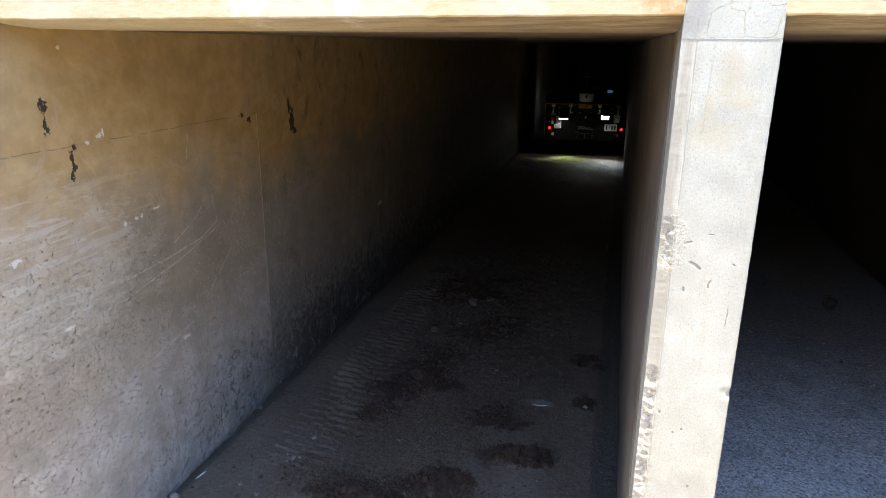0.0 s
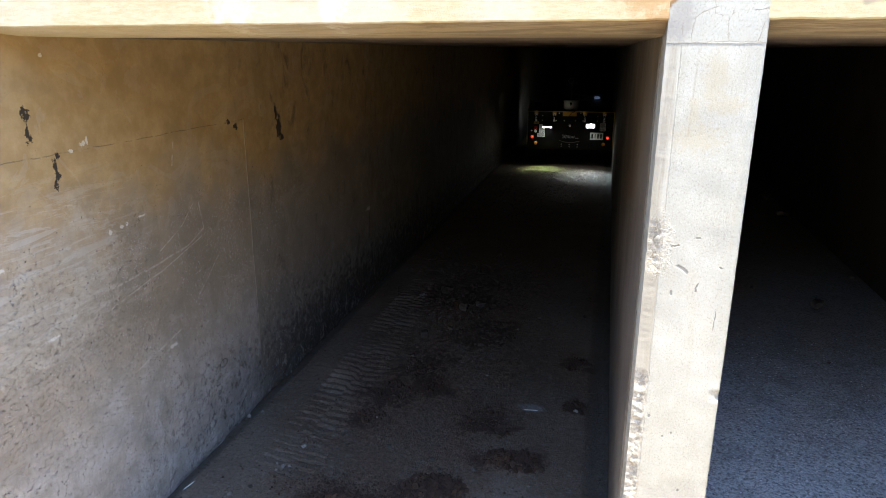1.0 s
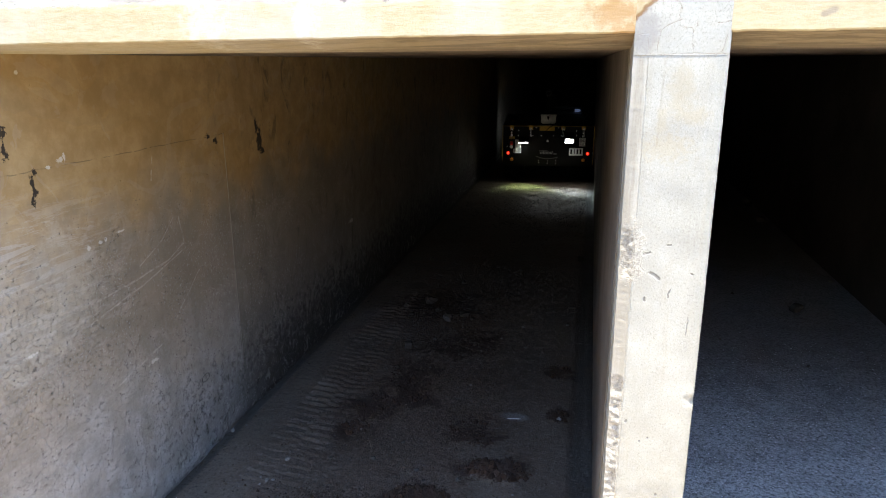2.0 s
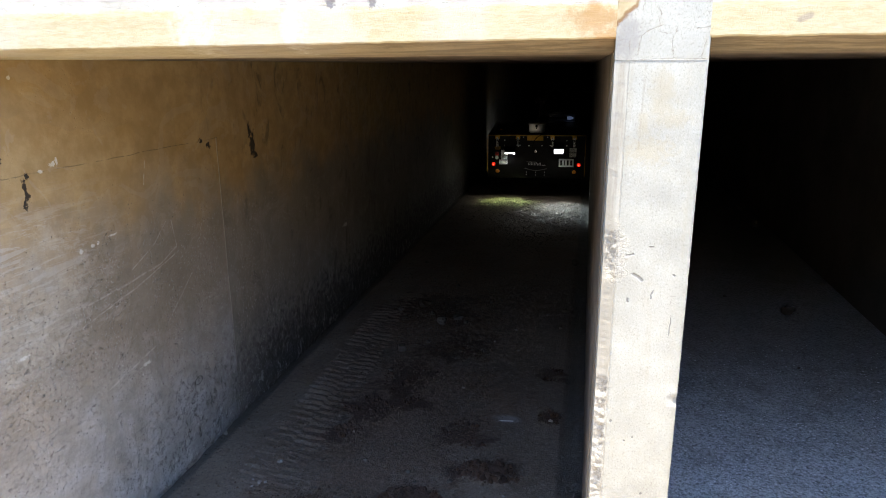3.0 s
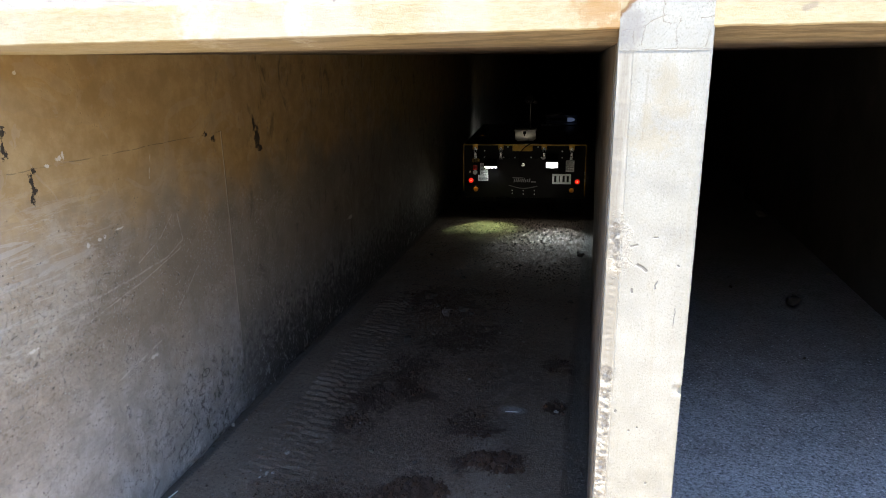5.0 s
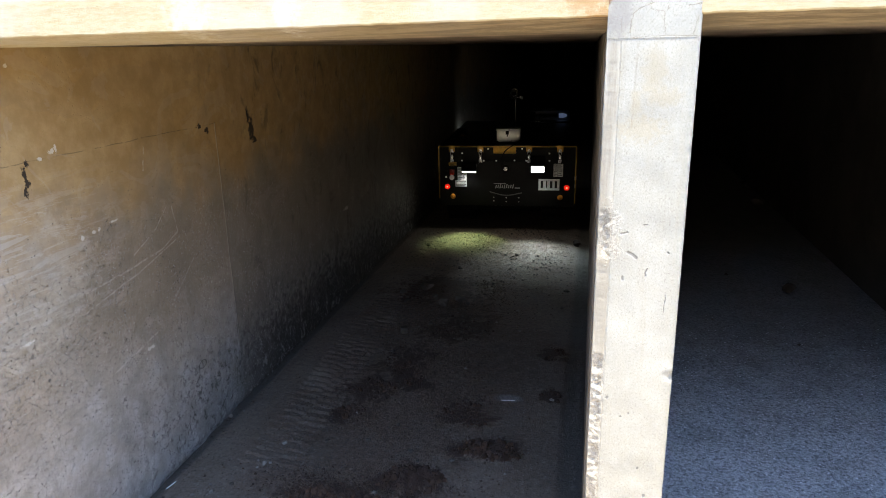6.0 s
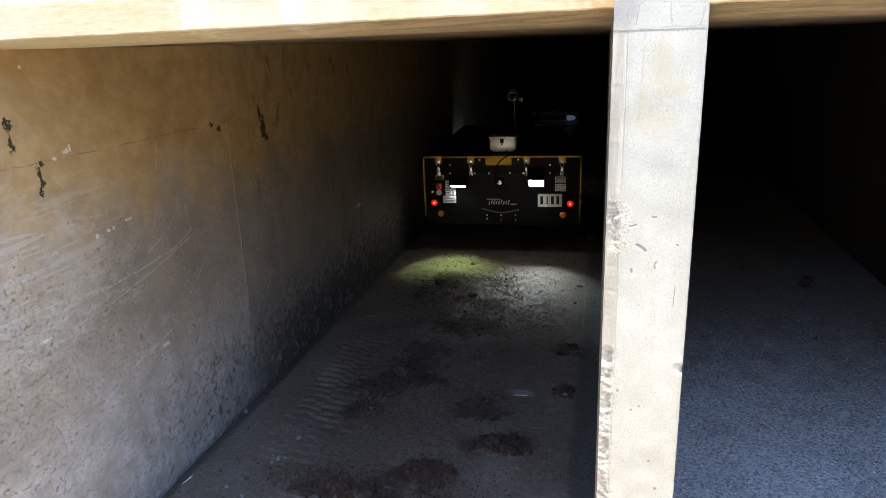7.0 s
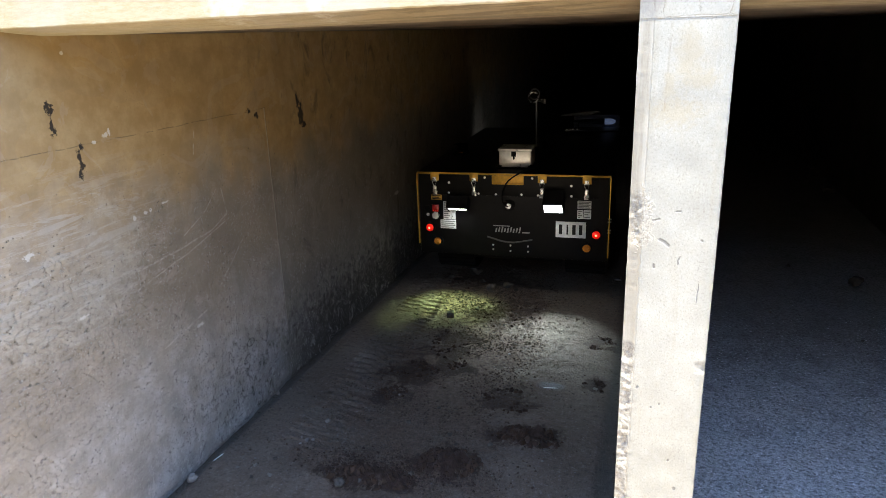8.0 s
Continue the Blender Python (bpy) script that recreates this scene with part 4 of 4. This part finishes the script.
        # unseen holed plate, added behind the lens to narrow the beam
        g, q, n = 0.25 * L, (0.31 if x < 0 else 0.32) * L, 24
        bm = bmesh.new()
        rim = [[bm.verts.new(m @ Vector((rr * math.cos(2 * math.pi * i / n), rr * math.sin(2 * math.pi * i / n), d))) for i in range(n)] for rr, d in ((g, 0.0045), (0.11, 0.0045), (0.11, 0.0065), (g, 0.0065))]
        for u in range(4):
            for i in range(n):
                bm.faces.new((rim[u][i], rim[u][(i + 1) % n], rim[(u + 1) % 4][(i + 1) % n], rim[(u + 1) % 4][i]))
        for v in bm.verts:
            p = m.inverted() @ v.co
            v.co = m @ Vector((max(-a, min(a, p.x)), max(-b, min(b, p.y)), p.z))
        part("beam_mask", bm, DARK, lamp, "", 30)
        e = bmesh.new()
        e.faces.new([e.verts.new(m @ Vector((q * math.cos(2 * math.pi * i / n), -q * math.sin(2 * math.pi * i / n), L - 0.004))) for i in range(n)])
        part("led_board", e, led, lamp, smooth=0)
        part("lens", box(bmesh.new(), -a + 0.001, a - 0.001, -b + 0.001, b - 0.001, 0.0, 0.002, 0, m), LENS, lamp, "bright clear lens", 0)
    # socket and cable
    s = part("socket", rod(bmesh.new(), (-0.007, 0.0038, 0.641), (-0.007, -0.022, 0.641), 0.040, 24), DARK, root, "round black socket with a bright plug")
    part("plug", rod(bmesh.new(), (-0.007, -0.0222, 0.641), (-0.007, -0.045, 0.641), 0.018, 16), CHROME, s)
    cu = bpy.data.curves.new("cable", "CURVE")
    cu.dimensions = "3D"
    cu.bevel_depth = 0.0055
    cu.bevel_resolution = 3
    sp = cu.splines.new("NURBS")
    pts = [(0.12, 0.16, 0.895), (0.10, 0.04, 0.885), (0.05, -0.03, 0.865), (-0.02, -0.05, 0.82), (-0.05, -0.055, 0.74), (-0.055, -0.05, 0.67), (-0.02, -0.05, 0.642), (-0.007, -0.04, 0.641)]
    sp.points.add(len(pts) - 1)
    for p, q in zip(sp.points, pts):
        p.co = (*q, 1)
    sp.use_endpoint_u = True
    cu.materials.append(DARK)
    cable = new("cable", cu)
    cable.parent = root
    # pale metal case on the deck
    case = part("equipment_case", box(bmesh.new(), -0.110, 0.118, 0.16, 0.36, 0.878, 0.992, 0.006), CASE, root, "pale metal case with a dark clasp")
    part("case_lid", box(bmesh.new(), -0.118, 0.126, 0.152, 0.368, 0.9925, 1.008, 0.004), CASE, case)
    bm = box(bmesh.new(), -0.020, 0.012, 0.150, 0.1595, 0.955, 0.990, 0.002)
    box(bm, -0.008, 0.002, 0.146, 0.1595, 0.935, 0.957, 0.001)
    part("clasp", bm, DARK, case)
    for x in (-0.105, 0.113):
        part("corner_guard", box(bmesh.new(), x - 0.014, x + 0.014, 0.152, 0.180, 0.872, 0.892, 0.003), DARK, case)
    part("case_tray", box(bmesh.new(), -0.130, 0.138, 0.15, 0.37, top + 0.001, 0.8775, 0.003), DARK, root)
    # mast with a round mirror
    mast = part("mast", rod(bmesh.new(), (0.035, 1.0, top), (0.035, 1.0, 1.245), 0.007, 10), DULL, root, "thin steel mast with a round hoop")
    mm = Matrix.Translation((0.012, 0.98, 1.285)) @ Matrix.Rotation(radians(78), 4, "X")
    part("hoop", ring(bmesh.new(), mm, 0.040, 0.006), CHROME, mast)
    part("hoop", ring(bmesh.new(), mm @ Matrix.Translation((0.006, 0.03, -0.03)), 0.040, 0.005), DULL, mast)
    bm = rod(bmesh.new(), (0.045, 0.98, 1.255), (0.085, 0.98, 1.255), 0.006, 8)
    rod(bm, (0.083, 0.98, 1.24), (0.083, 0.98, 1.275), 0.007, 8)
    rod(bm, (0.105, 0.98, 1.235), (0.105, 0.98, 1.27), 0.012, 10)
    part("clamp", bm, DULL, mast)
    part("mast_foot", box(bmesh.new(), 0.0, 0.07, 0.97, 1.03, top + 0.001, top + 0.03, 0.004), DARK, mast)
    # front console: dark hood, blue-grey bar with a pale lens, folded cover
    con = part("console", box(bmesh.new(), 0.16, 0.66, 2.05, 2.3, top + 0.001, 0.875, 0.006), SLATE, root, "low dark console with switches")
    part("console_screen", box(bmesh.new(), 0.22, 0.66, 2.36, 2.38, 0.70, 0.985, 0.004), SLATE, con, "dark blue-grey screen panel")
    bm = bmesh.new()
    loft(bm, [[(x, 2.30 + 0.05 * math.cos(a), z + r * math.sin(a)) for a in [k * math.pi / 5 for k in range(10)]] for x, z, r in ((0.22, 0.925, 0.012), (0.30, 0.925, 0.022), (0.42, 0.925, 0.026), (0.515, 0.925, 0.027))])
    part("cross_tube", bm, SLATE, con, "blue-grey cross tube")
    bm = bmesh.new()
    loft(bm, [[(x, 2.29 + 0.05 * math.cos(a), 0.927 + r * math.sin(a)) for a in [k * math.pi / 6 for k in range(12)]] for x, r in ((0.522, 0.028), (0.575, 0.029), (0.605, 0.022), (0.622, 0.010))])
    part("end_lens", bm, BLUE, con, "pale blue rounded end piece")
    bm = bmesh.new()
    loft(bm, [[(x, 2.30 + 0.03 * math.cos(a), z + r * math.sin(a)) for a in [k * math.pi / 5 for k in range(10)]] for x, z, r in ((0.10, 0.985, 0.006), (0.20, 0.992, 0.014), (0.30, 1.000, 0.020), (0.38, 1.010, 0.022), (0.43, 1.020, 0.014), (0.47, 1.018, 0.006))])
    part("folded_cover", bm, TARP, con, "crumpled grey cloth cover")
    bm = rod(bmesh.new(), (0.28, 2.12, 0.87), (0.28, 2.12, 0.955), 0.005, 8)
    part("lever", bm, DARK, con)
    for x, z in ((0.17, 0.876), (0.195, 0.882), (0.225, 0.882), (0.268, 0.882), (0.292, 0.882)):
        part("toggle", box(bmesh.new(), x, x + 0.018, 2.06, 2.08, 0.8755, z + 0.004, 0.001), CHROME, con)
    # front lamps, lighting the way ahead of the machine
    for s in (-1, 1):
        hl = part("front_lamp", box(bmesh.new(), s * 0.58 - 0.06, s * 0.58 + 0.06, back + 0.001, back + 0.03, 0.60, 0.70, 0.004), DARK, root, "front lamp on the far end")
        part("lens", box(bmesh.new(), s * 0.58 - 0.05, s * 0.58 + 0.05, back + 0.0305, back + 0.034, 0.61, 0.69), FRONT_LED, hl, "", 0)
    # tow eye and fittings on the side
    for z in (0.54, 0.52, 0.46, 0.44):
        part("side_bolt", rod(bmesh.new(), (w - 0.013, 0.10, z), (w + 0.012, 0.10, z), 0.006, 8), BOLT, root)
    # tracks
    for s in (-1, 1):
        x = s * 0.50
        bm = bmesh.new()
        path = []
        r = 0.125
        for k in range(13):
            a = math.pi / 2 + math.pi * k / 12
            path.append((0.50 + r * math.cos(a), 0.133 + r * math.sin(a)))
        for k in range(13):
            a = -math.pi / 2 + math.pi * k / 12
            path.append((2.08 + r * math.cos(a), 0.133 + r * math.sin(a)))
        loft(bm, [[(x + u, p[0], p[1]) for p in path] for u in (-0.15, 0.15)])
        n = 46
        for k in range(n):
            y = 0.50 + 1.58 * k / n
            box(bm, x - 0.148, x + 0.148, y, y + 0.02, 0.0, 0.0075)
            box(bm, x - 0.148, x + 0.148, y, y + 0.02, 0.2585, 0.2615)
        for k in range(9):
            a = math.pi / 2 + math.pi * (k + 0.5) / 9
            box(bm, -0.148, 0.148, -0.01, 0.01, 0.124, 0.134, 0, Matrix.Translation((x, 0.50, 0.133)) @ Matrix.Rotation(a - math.pi / 2, 4, "X"))
        tr = part("track", bm, DARK, root, "black rubber crawler track", 30)
        for y in (0.50, 0.9, 1.3, 1.7, 2.08):
            part("roller", rod(bmesh.new(), (x + s * 0.1502, y, 0.133), (x + s * 0.165, y, 0.133), 0.09, 20), DARK, tr)
    part("under_frame", box(bmesh.new(), -0.34, 0.34, 0.30, 2.2, 0.14, bot - 0.001, 0.01), DARK, root)
    # amber flasher: slotted hood and shade added to hide its steady glow
    bc = part("beacon", box(bmesh.new(), -0.600, -0.480, 0.70, 0.82, top + 0.001, top + 0.014, 0.003), SOOT, root, "low amber warning beacon in a black hood")
    bm = bmesh.new()
    cx, cy, r = -0.540, 0.760, 0.052
    for i in range(24):
        a0, a1 = 2 * math.pi * i / 24, 2 * math.pi * (i + 1) / 24
        mid = math.degrees((a0 + a1) / 2)
        if 130 < mid < 300:
            continue
        vs = [bm.verts.new((cx + q * math.cos(a), cy + q * math.sin(a), z)) for a, q, z in ((a0, r, top + 0.0145), (a1, r, top + 0.0145), (a1, r, top + 0.075), (a0, r, top + 0.075))]
        wv = [bm.verts.new((cx + (q + 0.004) * math.cos(a), cy + (q + 0.004) * math.sin(a), z)) for a, q, z in ((a0, r, top + 0.0145), (a1, r, top + 0.0145), (a1, r, top + 0.075), (a0, r, top + 0.075))]
        bm.faces.new(vs[::-1])
        bm.faces.new(wv)
        bm.faces.new((vs[3], vs[2], wv[2], wv[3]))
    rod(bm, (cx, cy, top + 0.0755), (cx, cy, top + 0.079), r + 0.004, 24)
    part("hood", bm, SOOT, bc, "", 30)
    # added shade: a shallow pocket round the lit face, face down at rest
    bm = box(bmesh.new(), -0.030, 0.030, -0.012, 0.003, -0.020, 0.020)
    for u in (-0.032, 0.029):
        box(bm, u, u + 0.003, -0.024, 0.003, -0.020, 0.020)
    for v in (-0.022, 0.0202):
        box(bm, -0.032, 0.032, -0.024, 0.003, v, v + 0.0018)
    rotor = part("beacon_shade", bm, SOOT, root)
    rotor.location = (cx, cy, top + 0.0395)
    e = bmesh.new()
    e.faces.new([e.verts.new(p) for p in ((-0.028, -0.0125, -0.010), (0.028, -0.0125, -0.010), (0.028, -0.0125, 0.010), (-0.028, -0.0125, 0.010))])
    blade = finish("lit_face", e, BEACON_GLOW, None, "", 0)
    blade.parent = rotor
    return root, rotor, (cx, cy, top + 0.0395)


machine, rotor, rotor_at = build_machine()


# ---- loose things on the floors ----
def rock_mesh(name, seed, size, flat=0.7, rough=0.35, blocky=False):
    rnd = random.Random(seed)
    bm = bmesh.new()
    if blocky:
        bmesh.ops.create_cube(bm, size=1.5)
        bmesh.ops.bevel(bm, geom=bm.edges[:], offset=0.16, segments=1, affect="EDGES")
    else:
        bmesh.ops.create_icosphere(bm, subdivisions=2, radius=1)
    o = Vector((rnd.uniform(0, 50), rnd.uniform(0, 50), rnd.uniform(0, 50)))
    for v in bm.verts:
        k = 1 + rough * noise.noise(v.co * 1.1 + o) + rough * 0.5 * noise.noise(v.co * 2.6 + o)
        v.co = Vector((v.co.x * k, v.co.y * k * 0.85, v.co.z * k * flat)) * size / 2
    low = min(v.co.z for v in bm.verts)
    for v in bm.verts:
        v.co.z -= low + 0.12 * size * flat
    me = bpy.data.meshes.new(name)
    bm.to_mesh(me)
    bm.free()
    return me


CRUMB = stone_mat("soil_crumbs", (0.038, 0.023, 0.015), (0.105, 0.074, 0.052))
PALE_STONE = stone_mat("pale_stone", (0.13, 0.115, 0.10), (0.24, 0.215, 0.19))
ROCKS = (  # x, y, across, kind
    (0.561, 3.040, 0.090, 0), (0.661, 2.875, 0.045, 0), (0.762, 2.740, 0.080, 0), (0.863, 2.819, 0.075, 0), (0.933, 2.761, 0.035, 0), (0.399, 2.922, 0.050, 0),
    (0.480, 2.776, 0.035, 0), (0.660, 0.419, 0.055, 0), (0.735, 0.459, 0.030, 0), (0.851, 0.509, 0.034, 0), (0.931, 0.558, 0.030, 0), (0.026, 0.286, 0.050, 1),
    (0.388, 0.847, 0.026, 1), (0.007, 1.022, 0.026, 1), (0.046, 1.090, 0.014, 1), (0.368, 0.677, 0.022, 1), (0.393, 0.687, 0.018, 1), (0.348, 0.648, 0.014, 1),
    (0.328, 0.696, 0.012, 1), (0.297, 0.512, 0.020, 0), (0.237, 0.443, 0.018, 1), (0.207, 0.491, 0.014, 1), (0.167, 0.413, 0.016, 1), (0.267, 0.366, 0.020, 0),
    (0.338, 0.396, 0.022, 1), (0.620, 1.902, 0.028, 0), (0.520, 1.707, 0.020, 0), (1.103, 1.762, 0.018, 1), (1.356, 2.347, 0.020, 1), (1.306, 2.696, 0.022, 1),
    (1.616, 1.477, 0.022, 1), (1.203, 0.852, 0.028, 0), (1.002, 0.888, 0.024, 0), (0.881, 1.100, 0.020, 0), (0.781, 0.934, 0.026, 0), (0.579, 0.903, 0.018, 0),
    (1.052, 0.821, 0.020, 0), (0.640, 1.175, 0.014, 1), (1.454, 0.797, 0.015, 1), (0.983, 2.149, 0.020, 0), (0.752, 2.360, 0.030, 0), (1.185, 2.462, 0.016, 1),
    (1.055, 3.220, 0.030, 0), (1.629, 3.127, 0.040, 0), (1.608, 2.787, 0.030, 0), (1.671, 4.394, 0.08, 0), (0.299, 4.189, 0.04, 0), (0.722, 3.558, 0.04, 0), (1.157, 4.000, 0.03, 0),
    (3.246, 3.394, 0.100, 0), (3.720, 4.194, 0.035, 1), (3.649, 6.359, 0.11, 0), (3.694, 7.338, 0.14, 0), (2.612, 2.747, 0.025, 1), (3.062, 2.412, 0.020, 0), (2.866, 3.721, 0.03, 0), (2.366, 4.399, 0.05, 0))


def build_rocks():
    for i, (x, y, s, kind) in enumerate(ROCKS):
        me = rock_mesh("stone", 100 + i, s, 0.65, 0.6)
        me.materials.append((STONE, PALE_STONE)[kind])
        ob = new("stone", me)
        ob.matrix_basis = pose(x, y, 0.0, 0, 0, (i * 67) % 360)
        tagged(ob, ("rough grey-brown stone lying on the culvert floor", "small pale stone lying on the culvert floor")[kind], "stone", "loose stones on the floor")
    me = rock_mesh("rubble_block", 7, 0.062, 1.0, 0.12, True)
    me.materials.append(STONE)
    ob = new("rubble_block", me)
    ob.matrix_basis = pose(0.606, 2.213, 0.0, 4, -3, 18)
    tagged(ob, "squarish dark rubble block standing on the mud", "stone", "loose stones on the floor")
    # pale splinter and straw
    for x, y, a, l, r in ((1.389, 1.430, 8, 0.075, 0.0028), (0.041, 0.451, 78, 0.06, 0.0025)):
        bm = bmesh.new()
        loft(bm, [[(u, q * r * math.cos(k * math.pi / 3), r + q * r * 0.6 * math.sin(k * math.pi / 3)) for k in range(6)] for u, q in ((-l / 2, 0.3), (-l / 3, 1), (0.0, 0.9), (l / 3, 1.05), (l / 2, 0.35))])
        ob = finish("splinter", bm, PAPER)
        ob.matrix_basis = pose(x, y, 0.004, 0, 0, a)
        tagged(ob, "pale thin wood splinter lying on the mud", "stick")


def scatter(name, n, place, sizes, material, label, flat=0.6, seed=1):
    """Many small angular bits as one mesh."""
    rnd = random.Random(seed)
    vs, fs = [], []
    for _ in range(n):
        x, y, z = place(rnd)
        s = sizes[0] * (sizes[1] / sizes[0]) ** (rnd.random() ** 2)
        a = rnd.uniform(0, 6.3)
        e = rnd.uniform(0.6, 1.0)
        b = len(vs)
        tilt = rnd.uniform(-0.5, 0.5)
        for k in range(5):
            q = a + k * 1.2566 + rnd.uniform(-0.3, 0.3)
            r = s * rnd.uniform(0.7, 1.1)
            vs.append((x + r * math.cos(q), y + r * e * math.sin(q), z + s * 0.1 + s * 0.3 * tilt * math.cos(q)))
        for k in range(3):
            q = a + 0.6 + k * 2.094 + rnd.uniform(-0.3, 0.3)
            r = s * rnd.uniform(0.3, 0.6)
            vs.append((x + r * math.cos(q), y + r * e * math.sin(q), z + s * flat * rnd.uniform(0.8, 1.3) + s * 0.3 * tilt * math.cos(q)))
        fs.append((b + 5, b + 6, b + 7))
        fs += [(b, b + 1, b + 5), (b + 1, b + 6, b + 5), (b + 1, b + 2, b + 6), (b + 2, b + 3, b + 6), (b + 3, b + 7, b + 6), (b + 3, b + 4, b + 7), (b + 4, b + 5, b + 7), (b + 4, b, b + 5)]
    me = bpy.data.meshes.new(name)
    me.from_pydata(vs, [], fs)
    me.materials.append(material)
    return tagged(new(name, me), label, "gravel", kind="stuff")


def build_litter():
    def mud_place(r):
        while True:
            y = 0.2 + 4.5 * r.random() ** 1.3
            x = r.uniform(0.02, W - 0.02)
            if 0.5 + n3(x * 2.3, y * 2.3, 6) > r.random():
                return x, y, 0.002
    scatter("grit", 9000, mud_place, (0.0016, 0.006), STONE, "fine grit strewn over the mud floor", seed=3)

    def edge_place(r):
        y = 0.1 + 6 * r.random() ** 1.5
        return (abs(r.gauss(0.0, 0.03)) + 0.005 if r.random() < 0.5 else r.uniform(1.68, W - 0.01)), y, 0.002
    scatter("grit", 1200, edge_place, (0.002, 0.009), STONE, "grit gathered along the wall foot", seed=4)

    def pile_place(r):
        a, b, ra, rb = DAMP[int(r.random() * 3)]
        while True:
            d, q = r.random() ** 0.6, r.uniform(0, 6.3)
            x, y = a + ra * d * math.cos(q), b + rb * d * math.sin(q)
            if n3(x * 13, y * 13, 5) > -0.1:
                return x, y, 0.030 * max(0, 1 - d)
    scatter("soil_clods", 800, pile_place, (0.006, 0.026), CLOD, "lumpy dark damp soil heaps on the floor", 0.9, seed=11)

    def damp_place(r):
        a, b, ra, rb = DAMP[min(int(r.random() ** 1.6 * len(DAMP)), len(DAMP) - 1)]
        d, q = r.random() ** 0.5, r.uniform(0, 6.3)
        while n3((a + 1.1 * ra * d * math.cos(q)) * 9, (b + 1.1 * rb * d * math.sin(q)) * 9, 2) + 0.5 * n3((a + ra * d * math.cos(q)) * 31, (b + rb * d * math.sin(q)) * 31, 4) < 0.12:
            d, q = r.random() ** 0.5, r.uniform(0, 6.3)
        return a + 1.1 * ra * d * math.cos(q), b + 1.1 * rb * d * math.sin(q), 0.008 * max(0, 1 - d)
    scatter("soil_clods", 1700, damp_place, (0.0025, 0.017), CLOD, "dark damp soil clods on the mud floor", 0.8, seed=5)

    def soil_place(r):
        while True:
            x, y = r.gauss(0.85, 0.28), 0.45 + 2.9 * r.random() ** 1.1
            if 0.05 < x < 1.65 and n3(x * 4, y * 4, 12) + 0.6 * n3(x * 17, y * 17, 3) > -0.05:
                return x, y, 0.003
    scatter("soil_crumbs", 10000, soil_place, (0.0018, 0.0085), CRUMB, "brown soil crumbs strewn over the floor", 0.8, seed=9)

    def deep_place(r):
        while True:
            x, y = r.uniform(0.1, 1.7), r.uniform(3.2, 9.0)
            if n3(x * 3, y * 2, 12) + 0.6 * n3(x * 11, y * 9, 3) > -0.1:
                return x, y, 0.002
    scatter("rubble_bits", 4000, deep_place, (0.003, 0.013), STONE, "rubble bits strewn over the inner floor", 0.8, seed=12)

    def heap_place(r):
        return r.gauss(0.78, 0.16), r.gauss(0.57, 0.05), 0.004
    scatter("rubble_bits", 700, heap_place, (0.003, 0.012), CLOD, "broken rubble bits near the culvert mouth", 0.8, seed=6)

    def mid_place(r):
        return r.gauss(0.75, 0.28), r.gauss(2.7, 0.35), 0.003
    scatter("rubble_bits", 1600, mid_place, (0.002, 0.010), STONE, "broken rubble bits farther in", 0.8, seed=8)

    def grit_place(r):
        while True:
            y = 0.3 + 4.2 * r.random() ** 1.2
            x = r.uniform(P1 + 0.02, R1 - 0.02)
            if r.random() < 1.25 - 0.42 * y:
                return x, y, -0.001
    scatter("stone_chips", 20000, grit_place, (0.002, 0.0075), CHIP, "small grey stone chips on the gritty floor", 0.45, seed=7)


build_rocks()
build_litter()


# ---- what moves ----
def motions():
    rows = ((0, 1.115, 9.896, 6), (0.5, 1.125, 9.739, 5.8), (1, 1.099, 9.245, 5.5), (1.5, 1.092, 8.814, 5.3), (3, 1.03, 7.727, 4.6), (3.5, 1.032, 7.102, 4.4), (4, 1.02, 6.642, 4.2), (4.5, 1.012, 6.173, 3.9), (6, 0.957, 4.824, 3.3), (6.5, 0.939, 4.318, 2.9), (7, 0.914, 3.916, 2.5), (7.5, 0.91, 3.316, 2.2), (8, 0.895, 2.759, 1.8))
    walk(machine, [(t, pose(x, y, 0, 0, 0, a)) for t, x, y, a in rows])
    # the beacon's shade lifts for each flash and drops again
    rows = [(0, pose(*rotor_at, 90, 0, 297))]
    for t in (4.3, 5.8, 6.1, 7.5):
        rows += [(t + k / 30, pose(*rotor_at, a, 0, 297)) for k, a in ((-3, 90), (-2, 60), (-1, 30), (0, 0), (1, 30), (2, 60), (3, 90))]
    walk(rotor, rows + [(8, pose(*rotor_at, 90, 0, 297))])


motions()
